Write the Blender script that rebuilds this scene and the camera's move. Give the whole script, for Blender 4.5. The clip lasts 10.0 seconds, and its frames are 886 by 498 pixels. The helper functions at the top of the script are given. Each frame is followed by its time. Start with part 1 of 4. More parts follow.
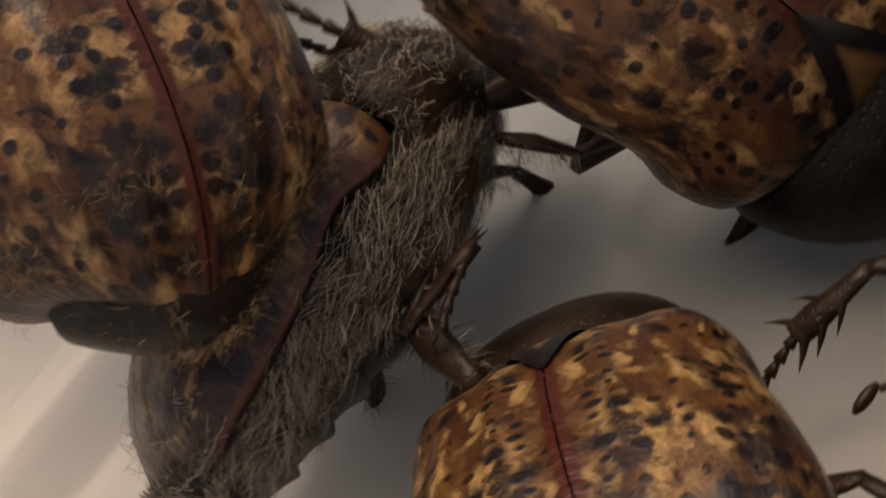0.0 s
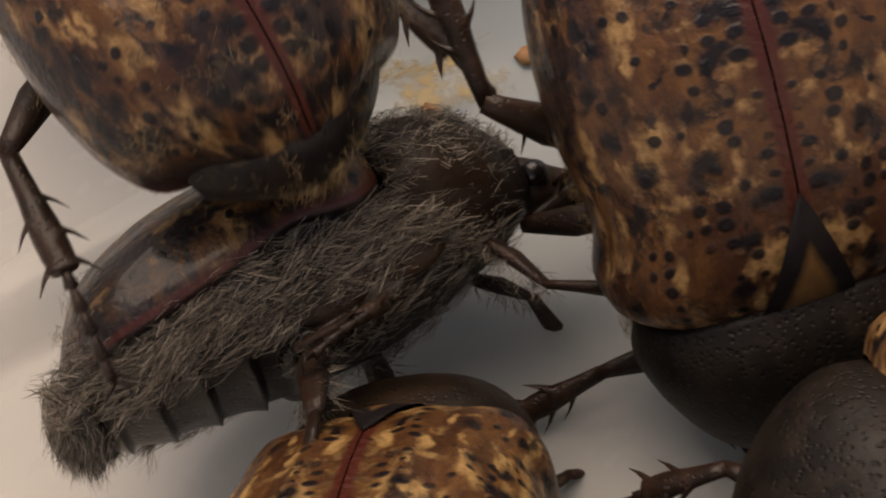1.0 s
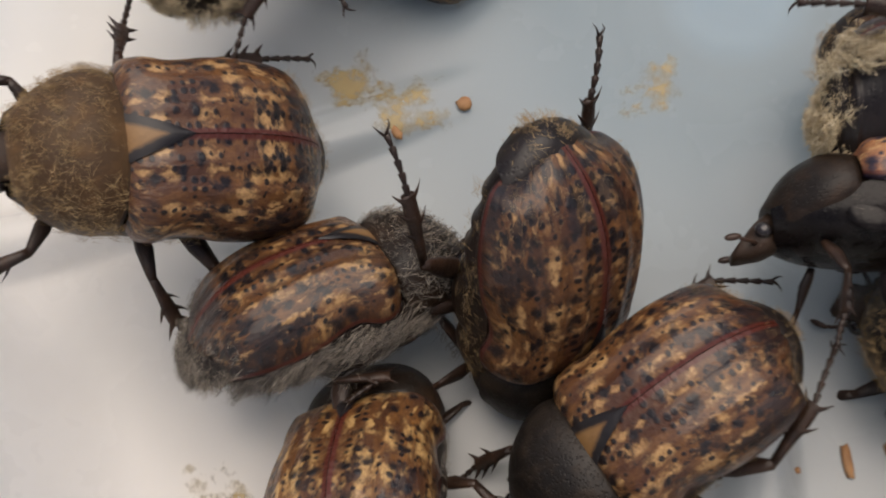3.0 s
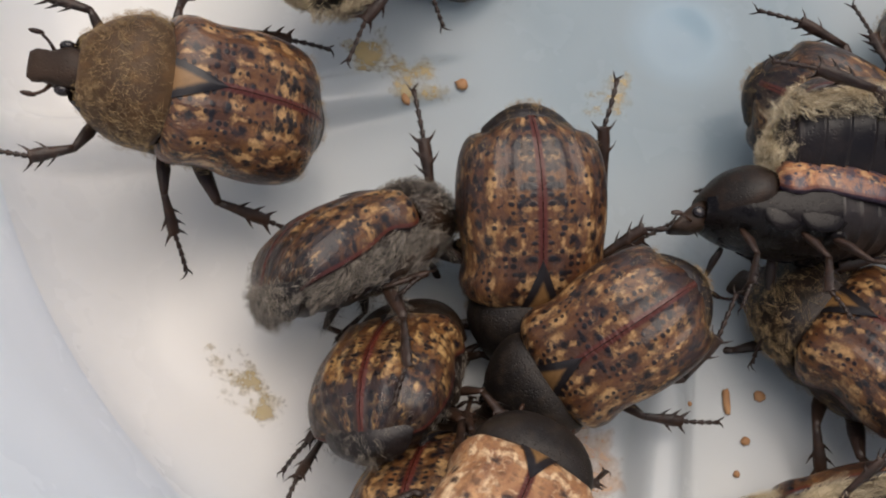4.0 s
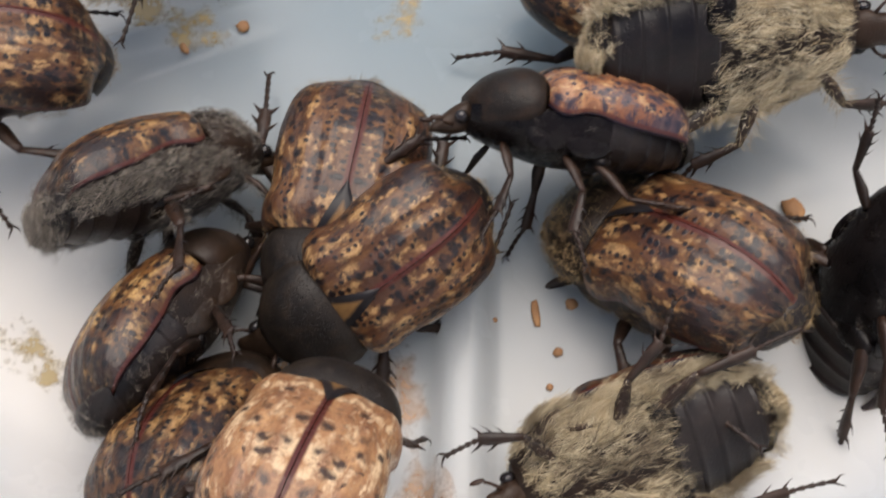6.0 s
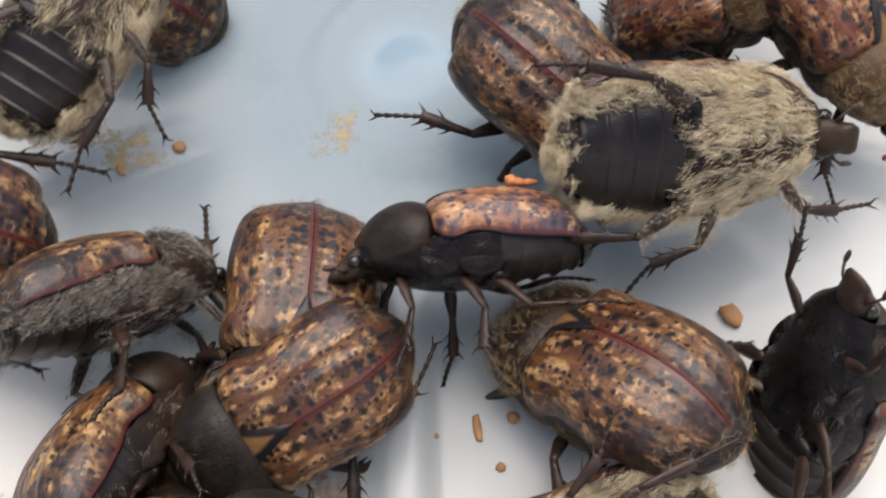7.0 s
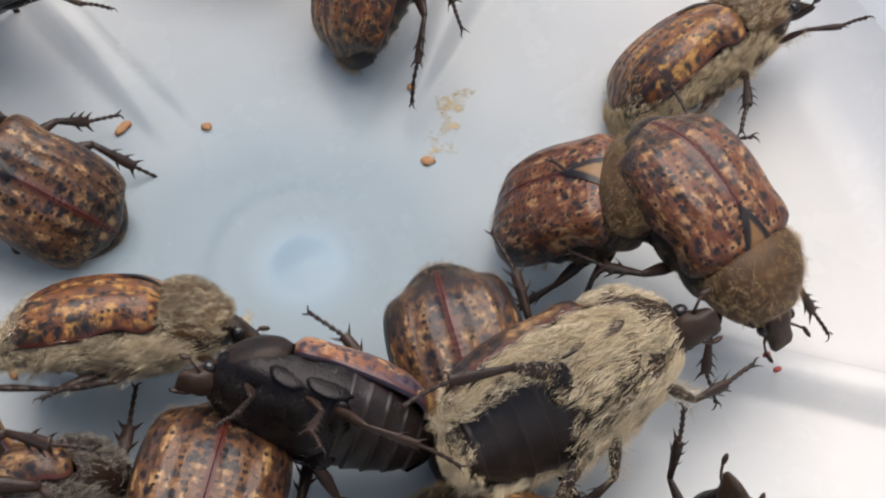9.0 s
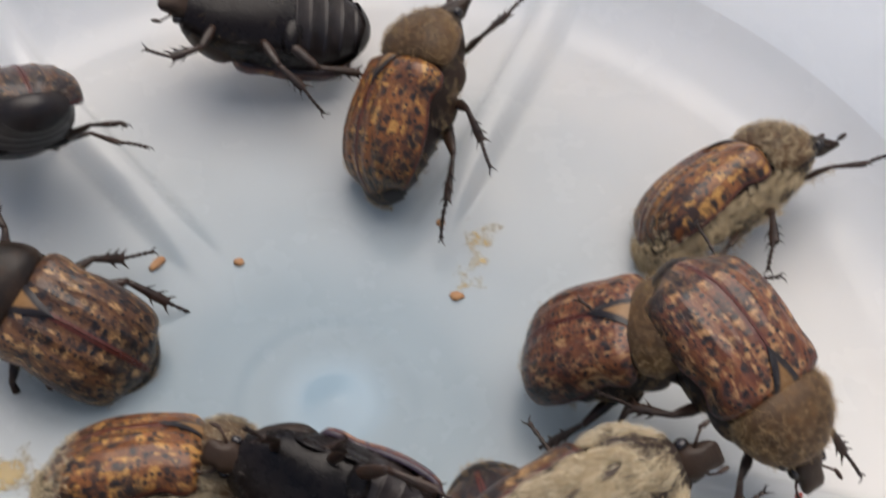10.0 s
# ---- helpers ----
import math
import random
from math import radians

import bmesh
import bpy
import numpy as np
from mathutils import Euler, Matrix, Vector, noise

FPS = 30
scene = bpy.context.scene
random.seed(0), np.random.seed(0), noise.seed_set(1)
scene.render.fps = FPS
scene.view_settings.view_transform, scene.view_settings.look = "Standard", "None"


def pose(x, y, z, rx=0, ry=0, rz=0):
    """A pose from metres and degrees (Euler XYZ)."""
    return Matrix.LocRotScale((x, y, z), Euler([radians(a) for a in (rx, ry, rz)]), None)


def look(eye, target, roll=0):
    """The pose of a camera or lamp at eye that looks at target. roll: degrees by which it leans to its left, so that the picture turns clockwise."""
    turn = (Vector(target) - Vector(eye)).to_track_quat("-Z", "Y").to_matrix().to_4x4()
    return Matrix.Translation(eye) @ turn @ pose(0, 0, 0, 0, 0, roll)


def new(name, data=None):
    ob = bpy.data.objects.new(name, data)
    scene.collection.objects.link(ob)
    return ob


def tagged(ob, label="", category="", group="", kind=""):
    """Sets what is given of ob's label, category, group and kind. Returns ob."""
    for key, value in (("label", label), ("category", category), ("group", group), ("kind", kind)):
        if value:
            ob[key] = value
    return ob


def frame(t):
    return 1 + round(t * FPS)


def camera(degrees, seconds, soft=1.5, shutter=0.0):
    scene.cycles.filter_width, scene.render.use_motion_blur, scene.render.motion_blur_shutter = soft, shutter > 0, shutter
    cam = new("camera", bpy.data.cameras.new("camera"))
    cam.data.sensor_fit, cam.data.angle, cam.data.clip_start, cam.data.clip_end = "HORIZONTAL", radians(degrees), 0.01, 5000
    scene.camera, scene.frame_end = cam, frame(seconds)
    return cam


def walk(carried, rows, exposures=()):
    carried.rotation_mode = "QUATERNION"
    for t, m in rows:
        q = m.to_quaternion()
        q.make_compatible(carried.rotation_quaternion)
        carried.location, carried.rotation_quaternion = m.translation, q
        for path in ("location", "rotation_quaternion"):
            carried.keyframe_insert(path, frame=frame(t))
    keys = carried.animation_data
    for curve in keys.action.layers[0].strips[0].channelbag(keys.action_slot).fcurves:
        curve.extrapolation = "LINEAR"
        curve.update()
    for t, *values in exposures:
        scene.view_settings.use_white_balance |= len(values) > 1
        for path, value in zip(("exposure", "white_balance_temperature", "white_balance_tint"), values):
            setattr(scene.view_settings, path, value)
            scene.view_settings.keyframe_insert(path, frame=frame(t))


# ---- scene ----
cam = camera(39.64, 10.0, soft=2.0, shutter=0.4)
walk(cam, [
    (0, pose(-0.02687, 0.01470, 0.03794, 31.8, 22.0, -31.0)),
    (0.5, pose(-0.02392, 0.01375, 0.03906, 36.3, 17.1, -16.2)),
    (1, pose(-0.01944, 0.01369, 0.04151, 35.9, 14.2, -7.1)),
    (1.5, pose(-0.01820, 0.01521, 0.04510, 30.5, 15.1, -10.2)),
    (2, pose(-0.01578, 0.01738, 0.05161, 27.1, 9.9, -1.0)),
    (2.5, pose(-0.01285, 0.01842, 0.06335, 21.9, 11.0, -3.5)),
    (2.7, pose(-0.01297, 0.01807, 0.07056, 19.5, 9.4, -2.9)),
    (4, pose(-0.02941, 0.00534, 0.09878, 18.8, -6.0, 3.7)),
    (4.5, pose(-0.02248, 0.00662, 0.09588, 14.7, -3.2, 3.2)),
    (5, pose(-0.01734, 0.00004, 0.09432, 15.8, -1.3, 2.5)),
    (5.5, pose(-0.00655, -0.00290, 0.09239, 18.9, 1.5, 0.4)),
    (6, pose(-0.00312, -0.00125, 0.09258, 21.0, 0.9, -1.3)),
    (7.5, pose(0.00259, 0.00054, 0.09325, 27.2, 0.1, -3.7)),
    (8, pose(0.00628, 0.00088, 0.09349, 28.8, 1.1, -2.7)),
    (8.5, pose(0.00524, 0.00140, 0.09351, 31.2, -0.6, -3.4)),
    (9, pose(0.00289, 0.00227, 0.09634, 32.8, -2.3, -5.3)),
    (9.5, pose(0.00373, 0.00342, 0.09635, 34.6, -2.4, -5.6)),
    (10, pose(0.00301, 0.00423, 0.09891, 37.6, -1.2, -4.5)),
], exposures=[(0, -0.5, 8900, 21), (1.2, -0.37, 8400, 19), (2.4, -0.19, 7400, 15), (4, -0.05, 6900, 13), (5.5, 0.05, 6800, 13), (7, 0.48, 6650, 13), (8.3, 0.44, 6600, 13), (10, 0.08, 6750, 13)])

SUN_EL, SUN_ROT, SUN, SKY = 70, 20, 3.5, 0.12
# ---------------------------------------------------------------- world and light
world = bpy.data.worlds.new("sky")
scene.world = world
world.use_nodes = True
wn = world.node_tree
sky = wn.nodes.new("ShaderNodeTexSky")
sky.sky_type = "NISHITA"
sky.sun_disc = False
sky.sun_elevation, sky.sun_rotation = radians(SUN_EL), radians(SUN_ROT)
wn.nodes["Background"].inputs["Strength"].default_value = SKY
wn.links.new(sky.outputs[0], wn.nodes["Background"].inputs["Color"])
sun = new("sun", bpy.data.lights.new("sun", "SUN"))
sun.data.energy, sun.data.angle, sun.data.color = SUN, radians(60), (1.0, 0.94, 0.86)
_e, _r = radians(SUN_EL), radians(SUN_ROT)
sun.matrix_world = look((0.3 * math.sin(_r) * math.cos(_e), 0.3 * math.cos(_r) * math.cos(_e), 0.3 * math.sin(_e)), (0, 0, 0))


# ---------------------------------------------------------------- materials
class Nodes:
    """A small writer of node materials."""

    def __init__(self, name):
        self.mat = bpy.data.materials.new(name)
        self.mat.use_nodes = True
        self.t = self.mat.node_tree
        self.bsdf = self.t.nodes["Principled BSDF"]

    def add(self, kind, **values):
        n = self.t.nodes.new(kind)
        for key, value in values.items():
            if key == "op":
                n.operation = value
            elif key == "blend":
                n.data_type, n.blend_type = "RGBA", value
            elif key == "feature":
                n.feature = value
            elif key == "uv_map":
                n.uv_map = value
        return n

    def put(self, socket, value):
        if hasattr(value, "is_linked"):
            self.t.links.new(value, socket)
        else:
            socket.default_value = value

    def math(self, op, a, b=0.0):
        n = self.add("ShaderNodeMath", op=op)
        self.put(n.inputs[0], a)
        self.put(n.inputs[1], b)
        return n.outputs[0]

    def noise(self, vec, scale, detail=3.0, rough=0.55):
        n = self.add("ShaderNodeTexNoise")
        self.put(n.inputs["Vector"], vec)
        n.inputs["Scale"].default_value, n.inputs["Detail"].default_value, n.inputs["Roughness"].default_value = scale, detail, rough
        return n.outputs["Fac"]

    def voronoi(self, vec, scale, feature="F1"):
        n = self.add("ShaderNodeTexVoronoi", feature=feature)
        self.put(n.inputs["Vector"], vec)
        n.inputs["Scale"].default_value = scale
        return n

    def step(self, value, lo, hi, a=0.0, b=1.0):
        n = self.add("ShaderNodeMapRange")
        self.put(n.inputs[0], value)
        for i, v in enumerate((lo, hi, a, b)):
            n.inputs[i + 1].default_value = v
        return n.outputs[0]

    def mix(self, fac, a, b, blend="MIX"):
        n = self.add("ShaderNodeMix", blend=blend)
        self.put(n.inputs[0], fac)
        self.put(n.inputs[6], a)
        self.put(n.inputs[7], b)
        return n.outputs[2]

    def scaled(self, vec, s, shift=None):
        n = self.add("ShaderNodeMapping")
        self.put(n.inputs["Vector"], vec)
        n.inputs["Scale"].default_value = s
        if shift is not None:
            self.put(n.inputs["Location"], shift)
        return n.outputs[0]

    def bump(self, height, strength, dist=0.0002):
        n = self.add("ShaderNodeBump")
        n.inputs["Strength"].default_value, n.inputs["Distance"].default_value = strength, dist
        self.put(n.inputs["Height"], height)
        self.put(self.bsdf.inputs["Normal"], n.outputs[0])

    def coords(self, which="Object"):
        return self.add("ShaderNodeTexCoord").outputs[which]

    def done(self, color, rough, **more):
        self.put(self.bsdf.inputs["Base Color"], color)
        self.put(self.bsdf.inputs["Roughness"], rough)
        for key, value in more.items():
            self.put(self.bsdf.inputs[key.replace("_", " ")], value)
        return self.mat


def rgb(r, g, b):
    return (r, g, b, 1.0)


def elytra_material(name, tan, brown, pale, dark, black, rough=0.33, pits=0.95, behind=0.26):
    """Coppery wing cases: ochre dashes along the body, clouded brown, rows of black pits, black blotches behind, a red-brown seam."""
    m = Nodes(name)
    uv = m.add("ShaderNodeUVMap", uv_map="along")
    sh = m.add("ShaderNodeUVMap", uv_map="shift")
    sep = m.add("ShaderNodeSeparateXYZ")
    m.put(sep.inputs[0], uv.outputs[0])
    u, v = sep.outputs[0], sep.outputs[1]
    mm = m.scaled(uv.outputs[0], (1000, 1000, 1), sh.outputs[0])
    warp = m.add("ShaderNodeTexNoise")
    m.put(warp.inputs["Vector"], mm)
    warp.inputs["Scale"].default_value, warp.inputs["Detail"].default_value = 1.9, 3.0
    add = m.add("ShaderNodeMixRGB")
    add.blend_type = "LINEAR_LIGHT"
    add.inputs[0].default_value = 0.3
    m.put(add.inputs[1], mm)
    m.put(add.inputs[2], warp.outputs["Color"])
    pt = add.outputs[0]

    def cells(vec, sx, sy, loose=1.0):
        """Distance in millimetres to the nearest of scattered points, and three chances of that point."""
        scaled = m.scaled(vec, (sx, sy, 1))
        n = m.voronoi(scaled, 1.0)
        n.inputs["Randomness"].default_value = loose
        away = m.add("ShaderNodeVectorMath", op="SUBTRACT")
        m.put(away.inputs[0], scaled)
        m.put(away.inputs[1], n.outputs["Position"])
        length = m.add("ShaderNodeVectorMath", op="LENGTH")
        m.put(length.inputs[0], m.scaled(away.outputs[0], (1 / sx, 1 / sy, 0)))
        c = m.add("ShaderNodeSeparateXYZ")
        m.put(c.inputs[0], n.outputs["Color"])
        return n.outputs["Distance"], length.outputs["Value"], c.outputs[0], c.outputs[1], c.outputs[2]

    big = m.noise(m.scaled(mm, (0.20, 0.34, 1)), 1.0, 4.0, 0.65)
    cloud = m.noise(m.scaled(pt, (0.62, 0.9, 1)), 1.3, 4.0, 0.6)
    grain = m.noise(m.scaled(mm, (2.6, 3.6, 1)), 1.0, 4.0, 0.65)
    streak = m.noise(m.scaled(pt, (0.30, 1.6, 1)), 1.0, 3.0)
    # lanes between the striae: 0 in the middle of a lane, 1 on its borders
    lane_at = m.math("ADD", m.math("MULTIPLY", v, 1000 / 1.17), m.math("MULTIPLY", m.math("SUBTRACT", cloud, 0.5), 1.3))
    lane = m.math("MULTIPLY", m.math("ABSOLUTE", m.math("SUBTRACT", m.math("FRACT", lane_at), 0.5)), 2.0)
    row = m.add("ShaderNodeCombineXYZ")
    m.put(row.inputs[0], m.math("MULTIPLY", u, 520.0))
    m.put(row.inputs[1], m.math("MULTIPLY", m.math("FLOOR", lane_at), 5.37))
    along = m.noise(m.scaled(row.outputs[0], (1, 1, 1), sh.outputs[0]), 1.0, 2.0, 0.5)
    color = m.mix(m.step(m.math("ADD", big, m.math("MULTIPLY", streak, 0.5)), 0.62, 0.92), brown, tan)
    color = m.mix(m.step(cloud, 0.46, 0.60, 0.0, 0.75), color, rgb(brown[0] * 0.8 + 0.008, brown[1] * 0.85 + 0.005, brown[2] * 0.9 + 0.004))
    # ochre dashes along the lanes, and loose flecks
    dash = m.math("MULTIPLY", m.step(lane, 0.98, 0.45), m.step(m.math("ADD", m.math("ADD", m.math("MULTIPLY", along, 0.6), m.math("MULTIPLY", cloud, 0.5)), m.math("MULTIPLY", big, 0.3)), 0.70, 0.79, 0.0, 0.92))
    color = m.mix(dash, color, pale)
    near_d, d, r, g, b = cells(pt, 0.62, 1.85)
    fleck = m.math("MULTIPLY", m.step(near_d, 0.20, 0.42, 1.0, 0.0), m.step(m.math("ADD", r, m.math("MULTIPLY", cloud, 0.5)), 0.83, 0.94, 0.0, 0.9))
    color = m.mix(fleck, color, pale)
    color = m.mix(m.step(grain, 0.47, 0.72, 0.0, 0.65), color, brown)
    # soft slate-black clouds and sharper blotches, thicker behind and at the sides
    rear = m.math("ADD", m.step(u, 0.005, 0.0138, -0.06, behind), m.step(v, 0.003, 0.0062, 0.0, 0.12))
    gloom = m.math("ADD", m.noise(m.scaled(pt, (0.50, 0.62, 1)), 1.0, 5.0, 0.72), m.math("MULTIPLY", rear, 0.36))
    color = m.mix(m.step(gloom, 0.565 - black, 0.65 - black, 0.0, 0.9), color, rgb(dark[0] * 2.6, dark[1] * 1.9, dark[2] * 1.5))
    near_d, d, r, g, b = cells(pt, 0.74, 1.02, 0.95)
    spot = m.math("ADD", r, m.math("ADD", rear, m.math("MULTIPLY", big, 0.25)))
    blotch = m.math("MULTIPLY", m.step(m.math("ADD", d, m.math("MULTIPLY", m.math("ADD", grain, cloud), 0.55)), 0.72, 1.02, 1.0, 0.0), m.step(spot, 0.70 - 2 * black, 0.84 - 2 * black, 0.0, 0.95))
    color = m.mix(blotch, color, dark)
    # pits in rows, closest beside the seam
    near_d, d, r, g, b = cells(m.mix(0.2, mm, pt), 1.75, 1.71, 0.38)
    near = m.step(v, 0.0012, 0.0022, 0.30, -0.04)
    pit = m.math("MULTIPLY", m.step(m.math("SUBTRACT", d, m.math("MULTIPLY", g, 0.12)), 0.06, 0.14, 1.0, 0.0), m.step(m.math("ADD", m.math("ADD", r, near), m.math("MULTIPLY", lane, 0.35)), 0.80, 0.90))
    color = m.mix(m.math("MULTIPLY", pit, pits), color, dark)
    # seam and rim
    color = m.mix(m.step(v, 0.00012, 0.00022, 1.0, 0.0), color, rgb(0.075, 0.016, 0.010))
    color = m.mix(m.step(v, 0.00688, 0.00693, 0.0, 0.8), color, rgb(0.075, 0.016, 0.011))
    color = m.mix(m.step(v, 0.00700, 0.00706, 0.0, 0.85), color, dark)
    h = m.math("ADD", m.math("MULTIPLY", pit, -0.3), m.math("MULTIPLY", grain, 0.9))
    m.bump(m.math("ADD", h, m.math("MULTIPLY", streak, 1.2)), 0.55, 0.00016)
    return m.done(color, m.step(grain, 0.3, 0.7, rough - 0.06, rough + 0.17), Specular_IOR_Level=0.3, Coat_Weight=0.26, Coat_Roughness=0.1)


def scutellum_material():
    """Ochre plate with broad black borders."""
    m = Nodes("scutellum")
    uv = m.add("ShaderNodeUVMap", uv_map="along")
    sep = m.add("ShaderNodeSeparateXYZ")
    m.put(sep.inputs[0], uv.outputs[0])
    n1 = m.noise(m.coords(), 1500.0, 4.0, 0.65)
    off = m.math("ADD", m.math("ABSOLUTE", sep.outputs[1]), m.math("MULTIPLY", n1, 0.0004))
    color = m.mix(m.step(off, 0.0010, 0.0013), m.mix(n1, rgb(0.12, 0.055, 0.02), rgb(0.27, 0.15, 0.055)), rgb(0.012, 0.010, 0.011))
    m.bump(n1, 0.3, 0.0001)
    return m.done(color, 0.4, Specular_IOR_Level=0.35)


def shell_material(name, a, b, rough, scale=900.0, sheen=0.0, bump=0.35, gloss=0.5):
    m = Nodes(name)
    co = m.coords()
    n1 = m.noise(co, scale, 4.0, 0.65)
    n2 = m.noise(co, scale * 0.2, 2.0)
    color = m.mix(m.step(n2, 0.35, 0.65), a, b)
    color = m.mix(m.step(n1, 0.5, 0.8, 0.0, 0.5), color, rgb(b[0] * 1.7, b[1] * 1.6, b[2] * 1.5))
    pits = m.voronoi(co, scale * 4.5)
    m.bump(m.math("ADD", m.math("MULTIPLY", m.step(pits.outputs["Distance"], 0.1, 0.4), 0.7), n1), bump, 0.00015)
    return m.done(color, m.step(n1, 0.3, 0.7, rough - 0.08, rough + 0.12), Sheen_Weight=sheen, Specular_IOR_Level=gloss)


def hair_material(name, a, b, bare=0.40):
    m = Nodes(name)
    geo = m.add("ShaderNodeNewGeometry")
    far = geo.outputs["Random Per Island"]
    patch = m.noise(m.coords(), 215.0, 3.0)
    color = m.mix(m.step(far, 0.2, 1.0), a, b)
    color = m.mix(m.step(m.math("ADD", m.math("MULTIPLY", far, 0.3), patch), bare, bare + 0.12, 0.8, 0.0), color, rgb(a[0] * 0.22, a[1] * 0.2, a[2] * 0.2))
    return m.done(color, 0.5, Sheen_Weight=0.1)


M_ELY = {
    "gold": elytra_material("elytra_gold", rgb(0.185, 0.082, 0.026), rgb(0.066, 0.025, 0.012), rgb(0.43, 0.25, 0.105), rgb(0.006, 0.005, 0.007), 0.03),
    "red": elytra_material("elytra_red", rgb(0.205, 0.070, 0.022), rgb(0.082, 0.023, 0.011), rgb(0.38, 0.21, 0.09), rgb(0.007, 0.006, 0.007), 0.03),
    "brown": elytra_material("elytra_brown", rgb(0.165, 0.072, 0.024), rgb(0.055, 0.023, 0.011), rgb(0.38, 0.22, 0.09), rgb(0.005, 0.005, 0.007), 0.04),
    "striped": elytra_material("elytra_striped", rgb(0.20, 0.090, 0.027), rgb(0.066, 0.026, 0.012), rgb(0.46, 0.28, 0.11), rgb(0.006, 0.005, 0.007), 0.0, 0.3, 0.95, 0.5),
    "orange": elytra_material("elytra_orange", rgb(0.27, 0.098, 0.022), rgb(0.10, 0.033, 0.011), rgb(0.44, 0.23, 0.06), rgb(0.008, 0.007, 0.008), 0.03),
    "pink": elytra_material("elytra_pink", rgb(0.42, 0.20, 0.09), rgb(0.20, 0.075, 0.035), rgb(0.56, 0.34, 0.16), rgb(0.016, 0.016, 0.03), 0.04),
    "pale": elytra_material("elytra_pale", rgb(0.47, 0.26, 0.12), rgb(0.24, 0.105, 0.048), rgb(0.66, 0.47, 0.28), rgb(0.04, 0.022, 0.016), -0.05, 0.32, 0.3),
}
M_PRO = {
    "black": shell_material("pronotum_black", rgb(0.009, 0.007, 0.006), rgb(0.028, 0.019, 0.012), 0.46, 1000.0, bump=0.4, gloss=0.25),
    "olive": shell_material("pronotum_olive", rgb(0.050, 0.025, 0.009), rgb(0.100, 0.052, 0.018), 0.55, 900.0, 0.05, bump=0.3, gloss=0.3),
    "dark": shell_material("pronotum_dark", rgb(0.010, 0.007, 0.005), rgb(0.034, 0.019, 0.011), 0.42, 900.0, 0.0, bump=0.3, gloss=0.25),
}
M_SCUT = scutellum_material()
M_BELLY = shell_material("belly_black", rgb(0.004, 0.0035, 0.0035), rgb(0.009, 0.0065, 0.006), 0.26, 700.0, bump=0.2, gloss=0.18)
M_RINGS = shell_material("belly_rings", rgb(0.008, 0.006, 0.006), rgb(0.020, 0.014, 0.012), 0.36, 700.0, bump=0.2, gloss=0.32)
M_THORAX = shell_material("thorax_brown", rgb(0.010, 0.007, 0.006), rgb(0.024, 0.014, 0.009), 0.5, 800.0, 0.0, bump=0.25, gloss=0.2)
M_LEG = shell_material("leg_brown", rgb(0.012, 0.008, 0.006), rgb(0.040, 0.020, 0.012), 0.36, 1100.0, bump=0.3, gloss=0.32)
M_EYE = shell_material("eye_black", rgb(0.01, 0.009, 0.009), rgb(0.018, 0.014, 0.014), 0.18, 1500.0, 0.0, 0.1)
M_HAIR = {
    "pale": hair_material("hair_pale", rgb(0.44, 0.33, 0.18), rgb(0.80, 0.70, 0.50), 0.47),
    "grey": hair_material("hair_grey", rgb(0.045, 0.036, 0.028), rgb(0.40, 0.34, 0.27), 0.50),
    "blotched": hair_material("hair_blotched", rgb(0.44, 0.33, 0.18), rgb(0.80, 0.68, 0.46), 0.64),
    "fair": hair_material("hair_fair", rgb(0.34, 0.25, 0.13), rgb(0.62, 0.50, 0.32)),
    "tan": hair_material("hair_tan", rgb(0.24, 0.15, 0.06), rgb(0.44, 0.30, 0.14)),
}


def plastic_material(name, thin, cool, warm):
    """Milky, slightly blue plastic with smears and fine scratches."""
    m = Nodes(name)
    co = m.coords()
    n1 = m.noise(co, 16.0, 4.0, 0.6)
    n2 = m.noise(co, 90.0, 4.0, 0.65)
    color = m.mix(m.step(n1, 0.38, 0.62), cool, warm)
    color = m.mix(m.step(n2, 0.55, 0.8, 0.0, 0.35), color, rgb(0.66, 0.62, 0.55))
    # colour goes darker and bluer towards the middle, with a lighter blue centre spot
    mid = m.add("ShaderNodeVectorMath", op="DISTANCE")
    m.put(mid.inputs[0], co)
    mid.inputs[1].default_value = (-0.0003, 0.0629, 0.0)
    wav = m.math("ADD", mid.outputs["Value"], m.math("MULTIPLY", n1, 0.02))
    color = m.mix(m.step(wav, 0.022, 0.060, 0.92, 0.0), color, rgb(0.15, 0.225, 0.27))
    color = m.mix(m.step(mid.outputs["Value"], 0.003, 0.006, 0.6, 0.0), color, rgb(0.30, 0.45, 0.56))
    fine = m.noise(co, 1400.0, 3.0)
    m.bump(m.math("ADD", n2, m.math("MULTIPLY", fine, 0.15)), 0.12, 0.0004)
    m.done(color, m.step(n2, 0.3, 0.7, 0.16, 0.34), Specular_IOR_Level=0.5)
    through_light = m.add("ShaderNodeBsdfTranslucent")
    # the translucent colour is bluer around the same middle
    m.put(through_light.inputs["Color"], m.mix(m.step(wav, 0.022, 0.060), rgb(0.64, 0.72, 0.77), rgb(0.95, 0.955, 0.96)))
    both = m.add("ShaderNodeMixShader")
    both.inputs[0].default_value = thin
    m.t.links.new(m.bsdf.outputs[0], both.inputs[1])
    m.t.links.new(through_light.outputs[0], both.inputs[2])
    m.t.links.new(both.outputs[0], m.t.nodes["Material Output"].inputs["Surface"])
    return m.mat


